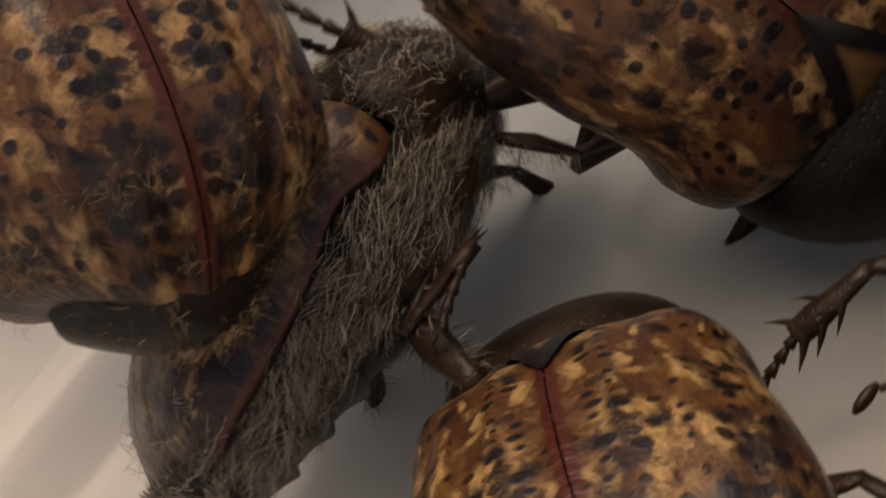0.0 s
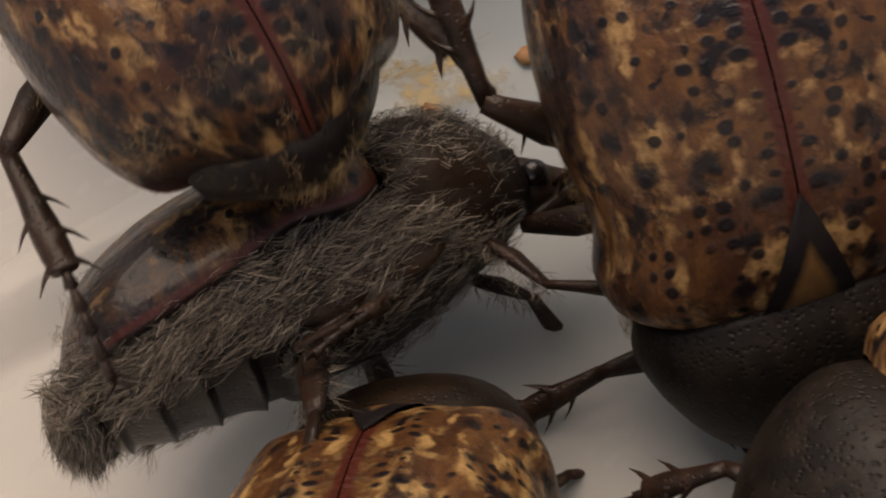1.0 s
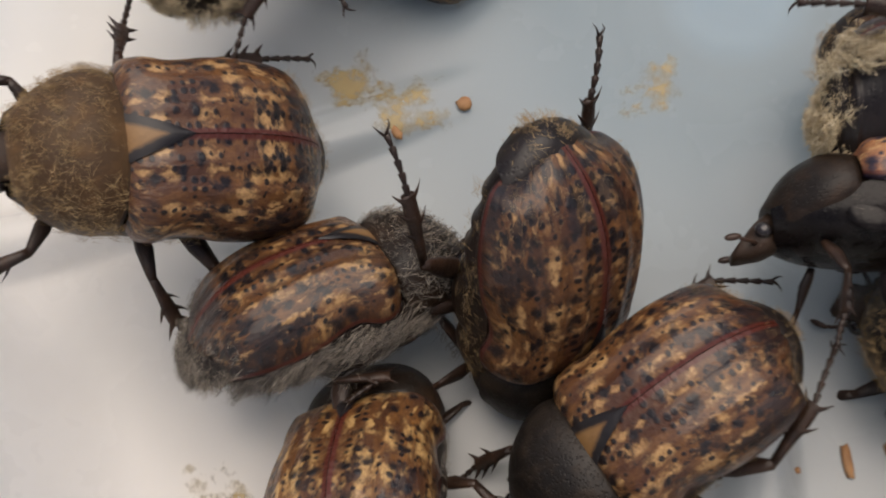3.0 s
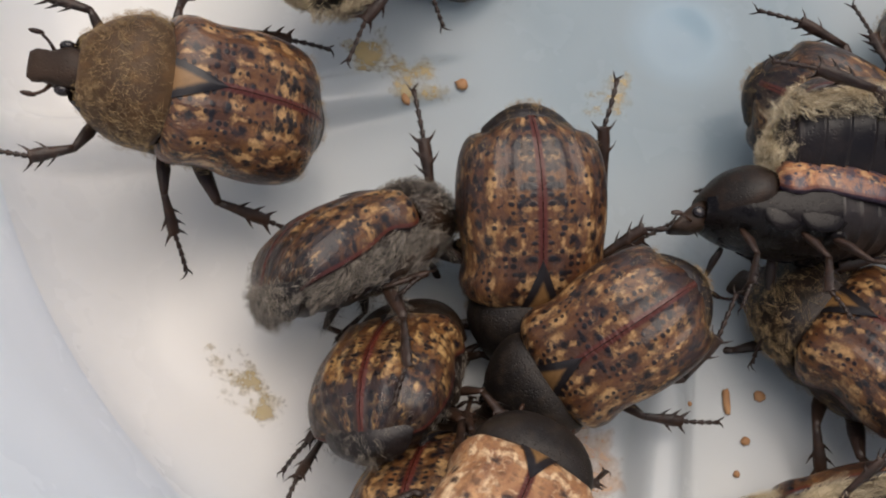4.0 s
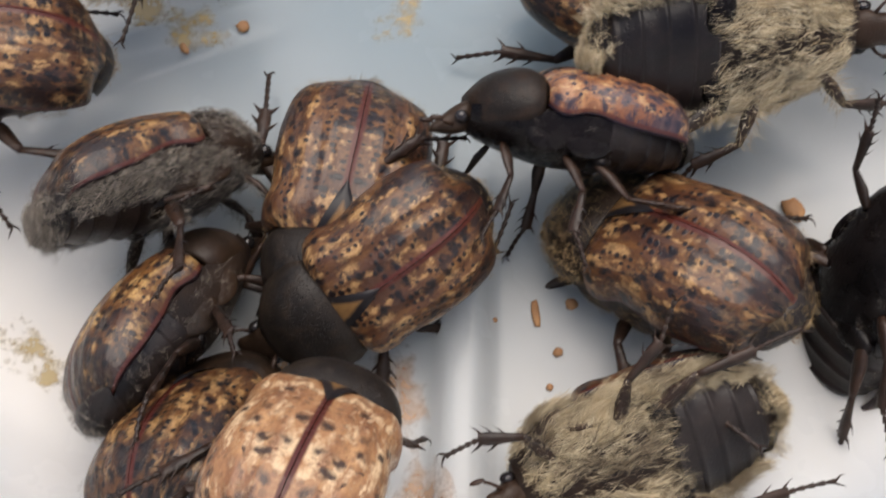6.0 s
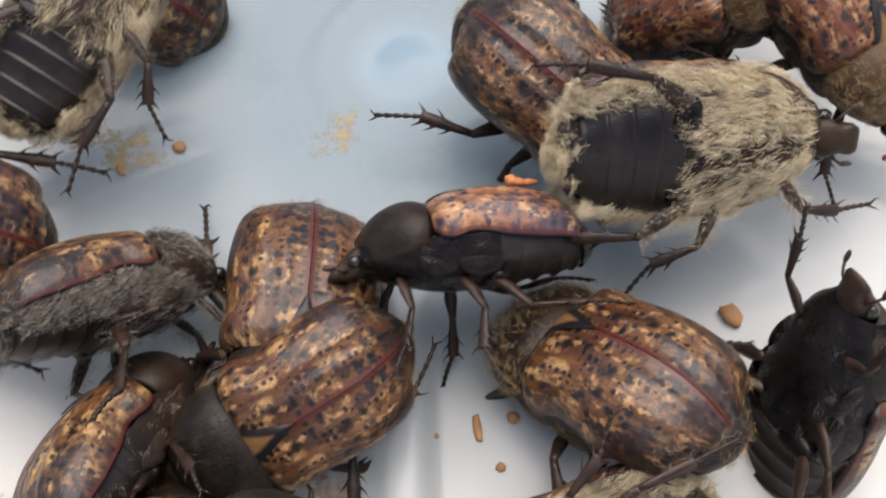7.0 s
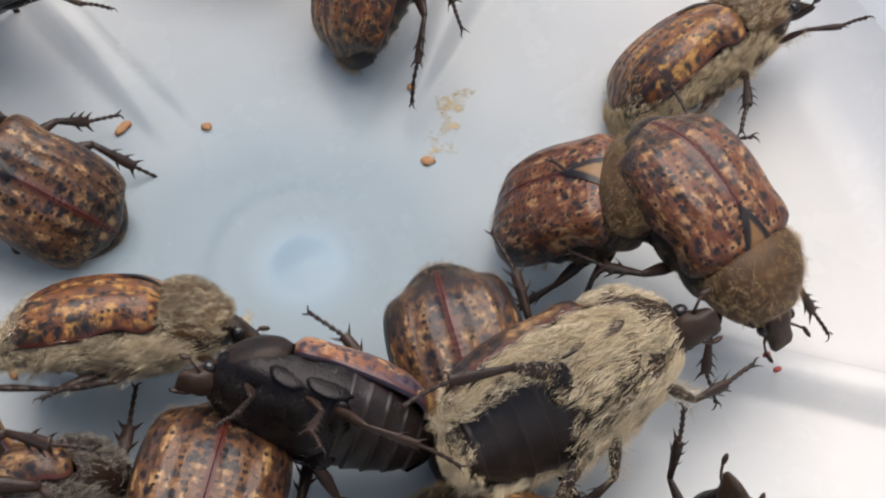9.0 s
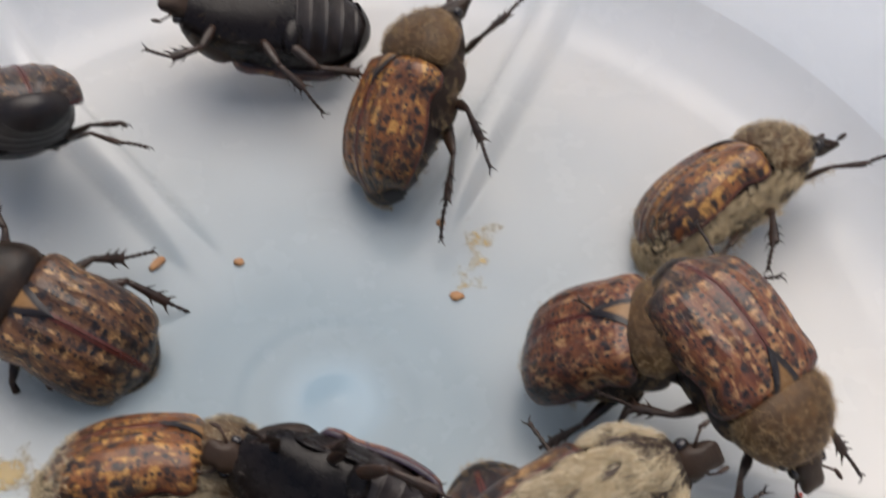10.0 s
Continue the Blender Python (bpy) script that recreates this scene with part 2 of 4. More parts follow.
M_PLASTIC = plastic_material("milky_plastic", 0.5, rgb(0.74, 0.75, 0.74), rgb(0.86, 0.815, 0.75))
M_WALL = plastic_material("thin_milky_plastic", 0.75, rgb(0.74, 0.78, 0.80), rgb(0.86, 0.85, 0.83))
def stain_material(name, dark, light, spread):
    """Dried juice: a broken film, clear between its blotches."""
    m = Nodes(name)
    uv = m.add("ShaderNodeUVMap", uv_map="along")
    co = m.coords()
    n1 = m.noise(co, 420.0, 5.0, 0.7)
    n2 = m.noise(co, 150.0, 3.0)
    far = m.add("ShaderNodeVectorMath", op="LENGTH")
    m.put(far.inputs[0], uv.outputs[0])
    edge = m.step(far.outputs["Value"], 0.2, 1.0, 0.1, -0.16)
    there = m.step(m.math("ADD", m.math("ADD", n1, m.math("MULTIPLY", n2, 0.5)), edge), 0.76 - spread, 0.92, 0.0, 0.75)
    m.done(m.mix(n1, dark, light), 0.45)
    clear = m.add("ShaderNodeBsdfTransparent")
    both = m.add("ShaderNodeMixShader")
    m.put(both.inputs[0], there)
    m.t.links.new(clear.outputs[0], both.inputs[1])
    m.t.links.new(m.bsdf.outputs[0], both.inputs[2])
    m.t.links.new(both.outputs[0], m.t.nodes["Material Output"].inputs["Surface"])
    return m.mat


M_STAIN = stain_material("dried_juice", rgb(0.24, 0.15, 0.04), rgb(0.44, 0.33, 0.13), 0.0)
M_SMEAR = stain_material("dried_pulp", rgb(0.42, 0.20, 0.08), rgb(0.60, 0.36, 0.19), 0.14)
M_CRUMB = shell_material("crumb_brown", rgb(0.26, 0.125, 0.055), rgb(0.40, 0.22, 0.10), 0.7, 900.0)
M_RED = shell_material("red_grain", rgb(0.28, 0.03, 0.02), rgb(0.36, 0.06, 0.04), 0.5, 900.0)


# ---------------------------------------------------------------- mesh helpers (millimetres in, metres out)
MM = 0.001


def part(name, bm, material, parent=None, label=""):
    me = bpy.data.meshes.new(name)
    bm.to_mesh(me)
    bm.free()
    return link(name, me, material, parent, label)


def link(name, me, material, parent=None, label=""):
    for p in me.polygons:
        p.use_smooth = True
    if not me.materials:
        me.materials.append(material)
    ob = new(name, me)
    if parent is not None:
        ob.parent = parent
    if label:
        tagged(ob, label)
    return ob


def interp(x, xs, ys):
    """Smooth curve through the points."""
    x = np.asarray(x, float)
    xs, ys = np.asarray(xs, float), np.asarray(ys, float)
    d = np.gradient(ys, xs)
    i = np.clip(np.searchsorted(xs, x) - 1, 0, len(xs) - 2)
    h = xs[i + 1] - xs[i]
    t = np.clip((x - xs[i]) / h, 0, 1)
    return ((2 * t**3 - 3 * t**2 + 1) * ys[i] + (t**3 - 2 * t**2 + t) * h * d[i] + (-2 * t**3 + 3 * t**2) * ys[i + 1] + (t**3 - t**2) * h * d[i + 1])


def grid(bm, rows, uv=None, shift=(0, 0), flip=False):
    """A sheet through rows of points (mm)."""
    vs = [[bm.verts.new(Vector(p) * MM) for p in row] for row in rows]
    la = bm.loops.layers.uv.get("along") or bm.loops.layers.uv.new("along")
    ls = bm.loops.layers.uv.get("shift") or bm.loops.layers.uv.new("shift")
    for i in range(len(vs) - 1):
        for j in range(len(vs[0]) - 1):
            ids = [(i, j), (i + 1, j), (i + 1, j + 1), (i, j + 1)]
            if flip:
                ids.reverse()
            try:
                f = bm.faces.new([vs[a][b] for a, b in ids])
            except ValueError:
                continue
            for lp, (a, b) in zip(f.loops, ids):
                if uv is not None:
                    lp[la].uv = (uv[a][b][0] * MM, uv[a][b][1] * MM)
                lp[ls].uv = shift
    return vs


def tube(bm, pts, radii, sides=8, flat=1.0):
    """A closed, tapered tube along points (mm)."""
    rings = []
    for i, p in enumerate(pts):
        a, b = Vector(pts[max(i - 1, 0)]), Vector(pts[min(i + 1, len(pts) - 1)])
        d = (b - a).normalized()
        s = d.cross(Vector((0, 0, 1)))
        s = s.normalized() if s.length > 1e-4 else Vector((0, 1, 0))
        q = s.cross(d)
        rings.append([bm.verts.new((Vector(p) + (s * math.cos(k * 2 * math.pi / sides) + q * flat * math.sin(k * 2 * math.pi / sides)) * radii[i]) * MM) for k in range(sides)])
    for r0, r1 in zip(rings, rings[1:]):
        for k in range(sides):
            bm.faces.new((r0[k], r0[(k + 1) % sides], r1[(k + 1) % sides], r1[k]))
    bm.faces.new(list(reversed(rings[0])))
    bm.faces.new(rings[-1])


def blob(bm, c, r, u=12, v=8):
    """An ellipsoid (mm)."""
    m = Matrix.Translation(Vector(c) * MM) @ Matrix.Diagonal((r[0] * MM, r[1] * MM, r[2] * MM, 1))
    bmesh.ops.create_uvsphere(bm, u_segments=u, v_segments=v, radius=1.0, matrix=m)


# ---------------------------------------------------------------- the beetle
ES = [0, 0.04, 0.12, 0.25, 0.45, 0.65, 0.82, 0.93, 1.0]
EW = [4.5, 5.1, 5.5, 5.25, 5.6, 5.6, 5.1, 4.2, 2.9]
EZ = [7.5, 8.0, 8.5, 8.75, 8.75, 8.3, 7.2, 5.8, 4.3]
EE = [5.3, 4.9, 4.6, 5.0, 4.4, 4.0, 3.8, 3.5, 3.2]


def elytron_mesh(side, shift):
    bm = bmesh.new()
    rows, uvs = [], []
    for s in np.linspace(0, 1, 36):
        w, zt, ze = (float(interp(s, ES, k)) for k in (EW, EZ, EE))
        x = 3.6 - 14.1 * s
        row, uvr = [], []
        for j, a in enumerate(np.linspace(0, 1, 26)):
            th = a * math.pi / 2
            y = 0.03 + (w - 0.03) * math.sin(th) ** 0.86
            z = ze + (zt - ze) * max(math.cos(th), 0.0) ** 0.62
            z += 0.10 * math.exp(-((y - 0.18) / 0.16) ** 2) - 0.10 * math.exp(-((y - 0.7) / 0.4) ** 2)
            for rib in (1.9, 3.6):
                z += (0.12 * math.exp(-((y - rib * w / 5.8) / 0.26) ** 2) - 0.07 * math.exp(-((y - (rib + 0.75) * w / 5.8) / 0.4) ** 2)) * min(1, 4 * s) * min(1, 6 * (1 - s))
            # shoulder knob and rounded ends
            z += 0.25 * math.exp(-((s - 0.08) / 0.06) ** 2 - ((y - 4.2) / 0.7) ** 2)
            xx = x + (-0.25 * (y / w) ** 2 if s < 0.06 else 0.0) * (1 - s / 0.06)
            if s > 0.8:
                xx += ((s - 0.8) / 0.2) ** 2 * 1.5 * (y / max(w, 0.1)) ** 2.2
            row.append((xx, side * y, z))
            uvr.append((14.1 * s, 7.0 * a))
        # rolled under rim
        for k, (dy, dz) in enumerate(((-0.12, -0.22), (-0.5, -0.25))):
            p = row[25]
            row.append((p[0], p[1] + side * dy, p[2] + dz))
            uvr.append((14.1 * s, 7.1 + 0.1 * k))
        rows.append(row)
        uvs.append(uvr)
    # folded in behind
    rows.append([(p[0] + 0.6, p[1] * 0.82, p[2] - 0.6) for p in rows[-1]])
    uvs.append(uvs[-1])
    grid(bm, rows, uvs, shift, flip=side < 0)
    me = bpy.data.meshes.new("elytron")
    bm.to_mesh(me)
    bm.free()
    return me


def pronotum_mesh():
    bm = bmesh.new()
    ss = np.linspace(0, 1, 16)
    rows = []
    for s in ss:
        w = float(interp(s, [0, 0.15, 0.4, 0.7, 0.9, 1], [4.6, 4.85, 4.7, 3.95, 3.1, 2.4]))
        zt = float(interp(s, [0, 0.2, 0.5, 0.8, 1], [7.75, 8.2, 8.0, 6.9, 5.4]))
        ze = float(interp(s, [0, 0.5, 1], [4.5, 3.9, 3.5]))
        row = []
        for a in np.linspace(-1, 1, 25):
            th = a * math.pi / 2
            y = w * math.copysign(abs(math.sin(th)) ** 0.9, a)
            z = ze + (zt - ze) * max(math.cos(th), 0) ** 0.7
            x = 3.55 + 5.9 * s - 0.55 * (1 - s) * (1 - abs(a)) ** 1.2 - 0.7 * s * a * a
            row.append((x, y, z))
        row = [(row[0][0], row[0][1] * 0.9, row[0][2] - 0.5)] + row + [(row[-1][0], row[-1][1] * 0.9, row[-1][2] - 0.5)]
        rows.append(row)
    rows.append([(p[0] - 0.2, p[1] * 0.8, 3.4 + (p[2] - 3.4) * 0.75) for p in rows[-1]])
    rows.insert(0, [(p[0] + 0.4, p[1] * 0.93, p[2] - 0.3) for p in rows[0]])
    grid(bm, rows)
    me = bpy.data.meshes.new("pronotum")
    bm.to_mesh(me)
    bm.free()
    return me


def underside(x0, x1, n, top, name):
    """The belly between two stations, ribbed behind."""
    bm = bmesh.new()
    rows = []
    for x in np.linspace(x0, x1, n):
        w = float(interp(x, [-11.2, -10.5, -9, -6, -2, 2, 4, 7, 9.2], [0.5, 1.5, 2.9, 4.5, 5.1, 4.9, 4.6, 3.9, 2.4]))
        ztop = 4.6 if x > -4 else 4.6 - 0.12 * (-4 - x)
        zb = float(interp(x, [-11.2, -10.5, -9, -6, -2, 2, 5, 8, 9.2], [3.2, 2.2, 1.4, 0.9, 0.4, 0.3, 0.9, 1.9, 2.5]))
        if top and x < -2.0:
            k = ((-2.0 - x) / 1.75) % 1.0
            zb -= 0.34 * (1 - k) ** 3
            w += 0.10 * (1 - k) ** 3
        rows.append([(x, w * math.sin(a), zb + (ztop - zb) * (1 - abs(math.cos(a)) ** 0.62)) for a in np.linspace(-math.pi / 2, math.pi / 2, 19)])
    grid(bm, rows, flip=True)
    me = bpy.data.meshes.new(name)
    bm.to_mesh(me)
    bm.free()
    return me


def rear_plate_mesh():
    """The domed last plate that shows below the ends of the wing cases."""
    bm = bmesh.new()
    rows = []
    for s in np.linspace(0, 1, 10):
        w = float(interp(s, [0, 0.25, 0.5, 0.75, 0.92, 1], [3.0, 3.6, 3.5, 2.7, 1.5, 0.25]))
        x = float(interp(s, [0, 0.25, 0.5, 0.75, 1], [-8.6, -10.25, -11.0, -10.9, -10.1]))
        z = float(interp(s, [0, 0.25, 0.5, 0.75, 1], [5.3, 4.7, 3.6, 2.5, 1.6]))
        rows.append([(x + 1.9 * t * t * (w / 3.75), w * t, z - 0.35 * t * t) for t in np.linspace(-1, 1, 13)])
    grid(bm, rows)
    me = bpy.data.meshes.new("rear_plate")
    bm.to_mesh(me)
    bm.free()
    return me


def hip_mesh(side):
    """The broad plate of the hind hip, between chest and belly."""
    bm = bmesh.new()
    blob(bm, (0, 0, 0), (1.15, 2.3, 0.75), 16, 10)
    for v in bm.verts:
        v.co.x += 0.10 * v.co.y * side
        v.co.z += 0.12 * abs(v.co.y) / 2.3
    for v in bm.verts:
        v.co += Vector((-1.9, side * 2.45, 1.0)) * MM
    me = bpy.data.meshes.new("hip")
    bm.to_mesh(me)
    bm.free()
    return me


def scutellum_mesh():
    bm = bmesh.new()
    rows, uvs = [], []
    for s in np.linspace(0, 1, 7):
        w = 1.5 * (1 - s) ** 0.92 + 0.03
        rows.append([(3.6 - 3.9 * s, w * t, float(interp(3.9 * s / 14.1, ES, EZ)) + 0.10 + 0.12 * (1 - t * t)) for t in np.linspace(-1, 1, 11)])
        uvs.append([(3.9 * s, (w * t, abs(w * t) + 1.7 * s)[1]) for t in np.linspace(-1, 1, 11)])
    grid(bm, rows, uvs)
    me = bpy.data.meshes.new("scutellum")
    bm.to_mesh(me)
    bm.free()
    return me


def side_plate_mesh(side, where):
    """The hard plates of the chest's side, behind the legs' roots."""
    bm = bmesh.new()
    for at, size in (((3.0, 4.15, 3.1), (2.1, 0.42, 1.8)), ((-0.4, 4.55, 2.9), (2.4, 0.36, 1.8)))[where:where + 1]:
        blob(bm, (at[0], side * at[1], at[2]), size, 14, 9)
    me = bpy.data.meshes.new("side_plate")
    bm.to_mesh(me)
    bm.free()
    return me


def head_mesh():
    bm = bmesh.new()
    rows = []
    for s in np.linspace(0, 1, 9):
        w = float(interp(s, [0, 0.3, 0.6, 0.9, 1], [1.3, 1.55, 1.15, 1.2, 0.95]))
        zc = 3.8 - 1.5 * s
        h = float(interp(s, [0, 0.4, 0.8, 1], [1.4, 1.2, 0.6, 0.25]))
        rows.append([(8.9 + 3.1 * s, w * math.copysign(abs(math.cos(a)) ** 0.7, math.cos(a)), zc + h * math.copysign(abs(math.sin(a)) ** 0.7, math.sin(a))) for a in np.linspace(0, 2 * math.pi, 15)])
    rows.append([(12.05, p[1] * 0.3, 2.2) for p in rows[-1]])
    grid(bm, rows, flip=True)
    bmesh.ops.remove_doubles(bm, verts=bm.verts, dist=1e-7)
    me = bpy.data.meshes.new("head")
    bm.to_mesh(me)
    bm.free()
    return me


def antenna_mesh(side):
    bm = bmesh.new()
    pts = [(10.4, side * 1.2, 2.8), (10.8, side * 1.7, 2.8), (11.2, side * 2.0, 2.9), (11.5, side * 2.15, 3.0)]
    tube(bm, pts, [0.18, 0.13, 0.12, 0.13], 6)
    blob(bm, (11.95, side * 2.25, 3.1), (0.6, 0.2, 0.26), 10, 6)
    me = bpy.data.meshes.new("antenna")
    bm.to_mesh(me)
    bm.free()
    return me


def eye_mesh(side):
    bm = bmesh.new()
    blob(bm, (9.75, side * 1.6, 3.5), (0.62, 0.42, 0.55), 12, 8)
    me = bpy.data.meshes.new("eye")
    bm.to_mesh(me)
    bm.free()
    return me


def segment_mesh(kind, length):
    """Leg pieces, along +x from the joint."""
    bm = bmesh.new()
    if kind == "femur":
        tube(bm, [(0, 0, 0), (0.6, 0, 0), (length * 0.45, 0, 0.08), (length * 0.85, 0, 0), (length, 0, 0)], [k * length / 5.0 for k in (0.5, 0.70, 0.82, 0.52, 0.38)], 10, 0.62)
    elif kind == "tibia":
        ats = (0, 0.2, 0.4, 0.46, 0.56, 0.62, 0.68, 0.74, 0.86, 0.92, 0.98, 1)
        tube(bm, [(length * q, 0, 0) for q in ats], [float(interp(q, [0, 0.3, 0.8, 1], [0.30, 0.36, 0.52, 0.46])) for q in ats], 8, 0.62)
        # spines drawn out of the shin's edges
        for at, s in ((0.43, 1), (0.71, 1), (0.95, 1), (0.95, -1), (0.59, -1)):
            aim = Vector((length * at, 0.6 * s, 0.08)) * MM
            face = min(bm.faces, key=lambda f: (f.calc_center_median() - aim).length)
            for reach, grow in (((0.3, 0.3 * s, 0), 0.6), ((0.45, 0.32 * s, -0.05), 0.12)):
                face = bmesh.ops.extrude_discrete_faces(bm, faces=[face])["faces"][0]
                mid = face.calc_center_median()
                for v in face.verts:
                    v.co = mid + (v.co - mid) * grow + Vector(reach) * MM
    elif kind == "claw":
        tube(bm, [(-0.1, 0.05, 0), (0.2, 0.22, 0.05), (0.5, 0.32, 0.03), (0.8, 0.35, -0.3)], [0.1, 0.09, 0.06, 0.012], 5)
    else:
        pts, radii = [], []
        for k in range(5):
            for q, r in ((0.0, 0.11), (0.2, 0.15), (0.9, 0.24)):
                x = (k + q) * length / 5
                pts.append((x, 0, -0.05 * x * x))
                radii.append(r)
        tube(bm, pts, radii, 6)
    me = bpy.data.meshes.new(kind)
    bm.to_mesh(me)
    bm.free()
    return me


SHARED = {}


def shared(key, make):
    if key not in SHARED:
        SHARED[key] = make()
    return SHARED[key]


# hips (mm), lengths of femur, tibia and tarsus, and the ways (yaw, pitch) of the three pieces
HIPS = {"front": (6.3, 2.6, 1.7), "middle": (1.2, 3.7, 1.2), "hind": (-1.4, 3.6, 1.0)}
LENGTHS = {"front": (3.2, 3.2, 2.7), "middle": (3.6, 3.6, 3.2), "hind": (4.3, 4.6, 3.9)}
STANCE = {"front": ((52, 6), (22, -25), (10, -8)), "middle": ((108, 10), (138, -36), (140, -8)), "hind": ((138, 3), (170, -14), (174, -4))}
LYING = {"front": ((58, -8), (15, 4), (0, 4)), "middle": ((118, -10), (152, 4), (128, 4)), "hind": ((146, -8), (176, 8), (168, 8))}
DRAWN = {"front": ((60, -50), (150, -30), (60, -30)), "middle": ((80, -55), (160, -20), (120, -40)), "hind": ((110, -40), (20, -40), (150, -30))}
SPREAD = {"front": ((50, 5), (20, -20), (5, -5)), "middle": ((95, 10), (115, -32), (118, -5)), "hind": ((132, 6), (172, -8), (168, 0))}


def way(yaw, pitch, side):
    return pose(0, 0, 0, 0, -pitch, side * yaw)


def fringe_mesh(length, seed):
    """Hairs along the lower edge of a thigh."""
    rnd = random.Random(seed)
    vs, fs = [], []
    for _ in range(260):
        q = Vector((rnd.uniform(0.05, 1.0) * length, rnd.uniform(-0.75, 0.75), rnd.uniform(-0.45, 0.2)))
        e = q + Vector((rnd.uniform(-0.1, 0.7), q.y * 0.8 + rnd.uniform(-0.3, 0.3), rnd.uniform(-0.7, 0.25))) * rnd.uniform(0.8, 1.3)
        s = Vector((rnd.uniform(-1, 1), rnd.uniform(-1, 1), rnd.uniform(-1, 1))).normalized() * 0.022
        i = len(vs)
        vs.extend([(q - s) * MM, (q + s) * MM, e * MM])
        fs.append((i, i + 1, i + 2))
    me = bpy.data.meshes.new("thigh_hair")
    me.from_pydata(vs, [], fs)
    return me


def add_leg(root, which, side, ways, rnd, hair_kind=""):
    hip = Vector(HIPS[which])
    hip.y *= side
    fl, tl, al = LENGTHS[which]
    at = Matrix.Translation(hip * MM)
    jig = lambda q: (q[0] + rnd.uniform(-9, 9), q[1] + rnd.uniform(-7, 7))
    a, b, c = (way(*jig(q), side) for q in ways)
    femur = link("leg", shared(("femur", fl), lambda: segment_mesh("femur", fl)), M_LEG, root, "dark brown jointed leg with a spiny shin")
    femur.matrix_basis = at @ a
    tib_at = Matrix.Translation(hip * MM + (a.to_3x3() @ Vector((fl * MM * 0.96, 0, 0))))
    tibia = link("tibia", shared(("tibia", tl), lambda: segment_mesh("tibia", tl)), M_LEG, femur)
    tibia.matrix_basis = (at @ a).inverted() @ (tib_at @ b)
    tar_at = Matrix.Translation(tib_at.translation + (b.to_3x3() @ Vector((tl * MM * 0.97, 0, 0))))
    tarsus = link("tarsus", shared(("tarsus", al), lambda: segment_mesh("tarsus", al)), M_LEG, femur)
    tarsus.matrix_basis = (at @ a).inverted() @ (tar_at @ c)
    if hair_kind:
        hair = link("thigh_hair", shared(("fringe", fl, hair_kind), lambda: fringe_mesh(fl, 5)), M_HAIR[hair_kind], femur, "pale hairs along the thigh")
        tagged(hair, kind="stuff")
    for spread in (10, -70):
        claw = link("claw", shared("claw", lambda: segment_mesh("claw", 1.0)), M_LEG, femur)
        claw.matrix_basis = tarsus.matrix_basis @ Matrix.Translation((al * 0.97 * MM, 0, -0.05 * al * al * 0.93 * MM)) @ pose(0, 0, 0, 0, 12, spread)


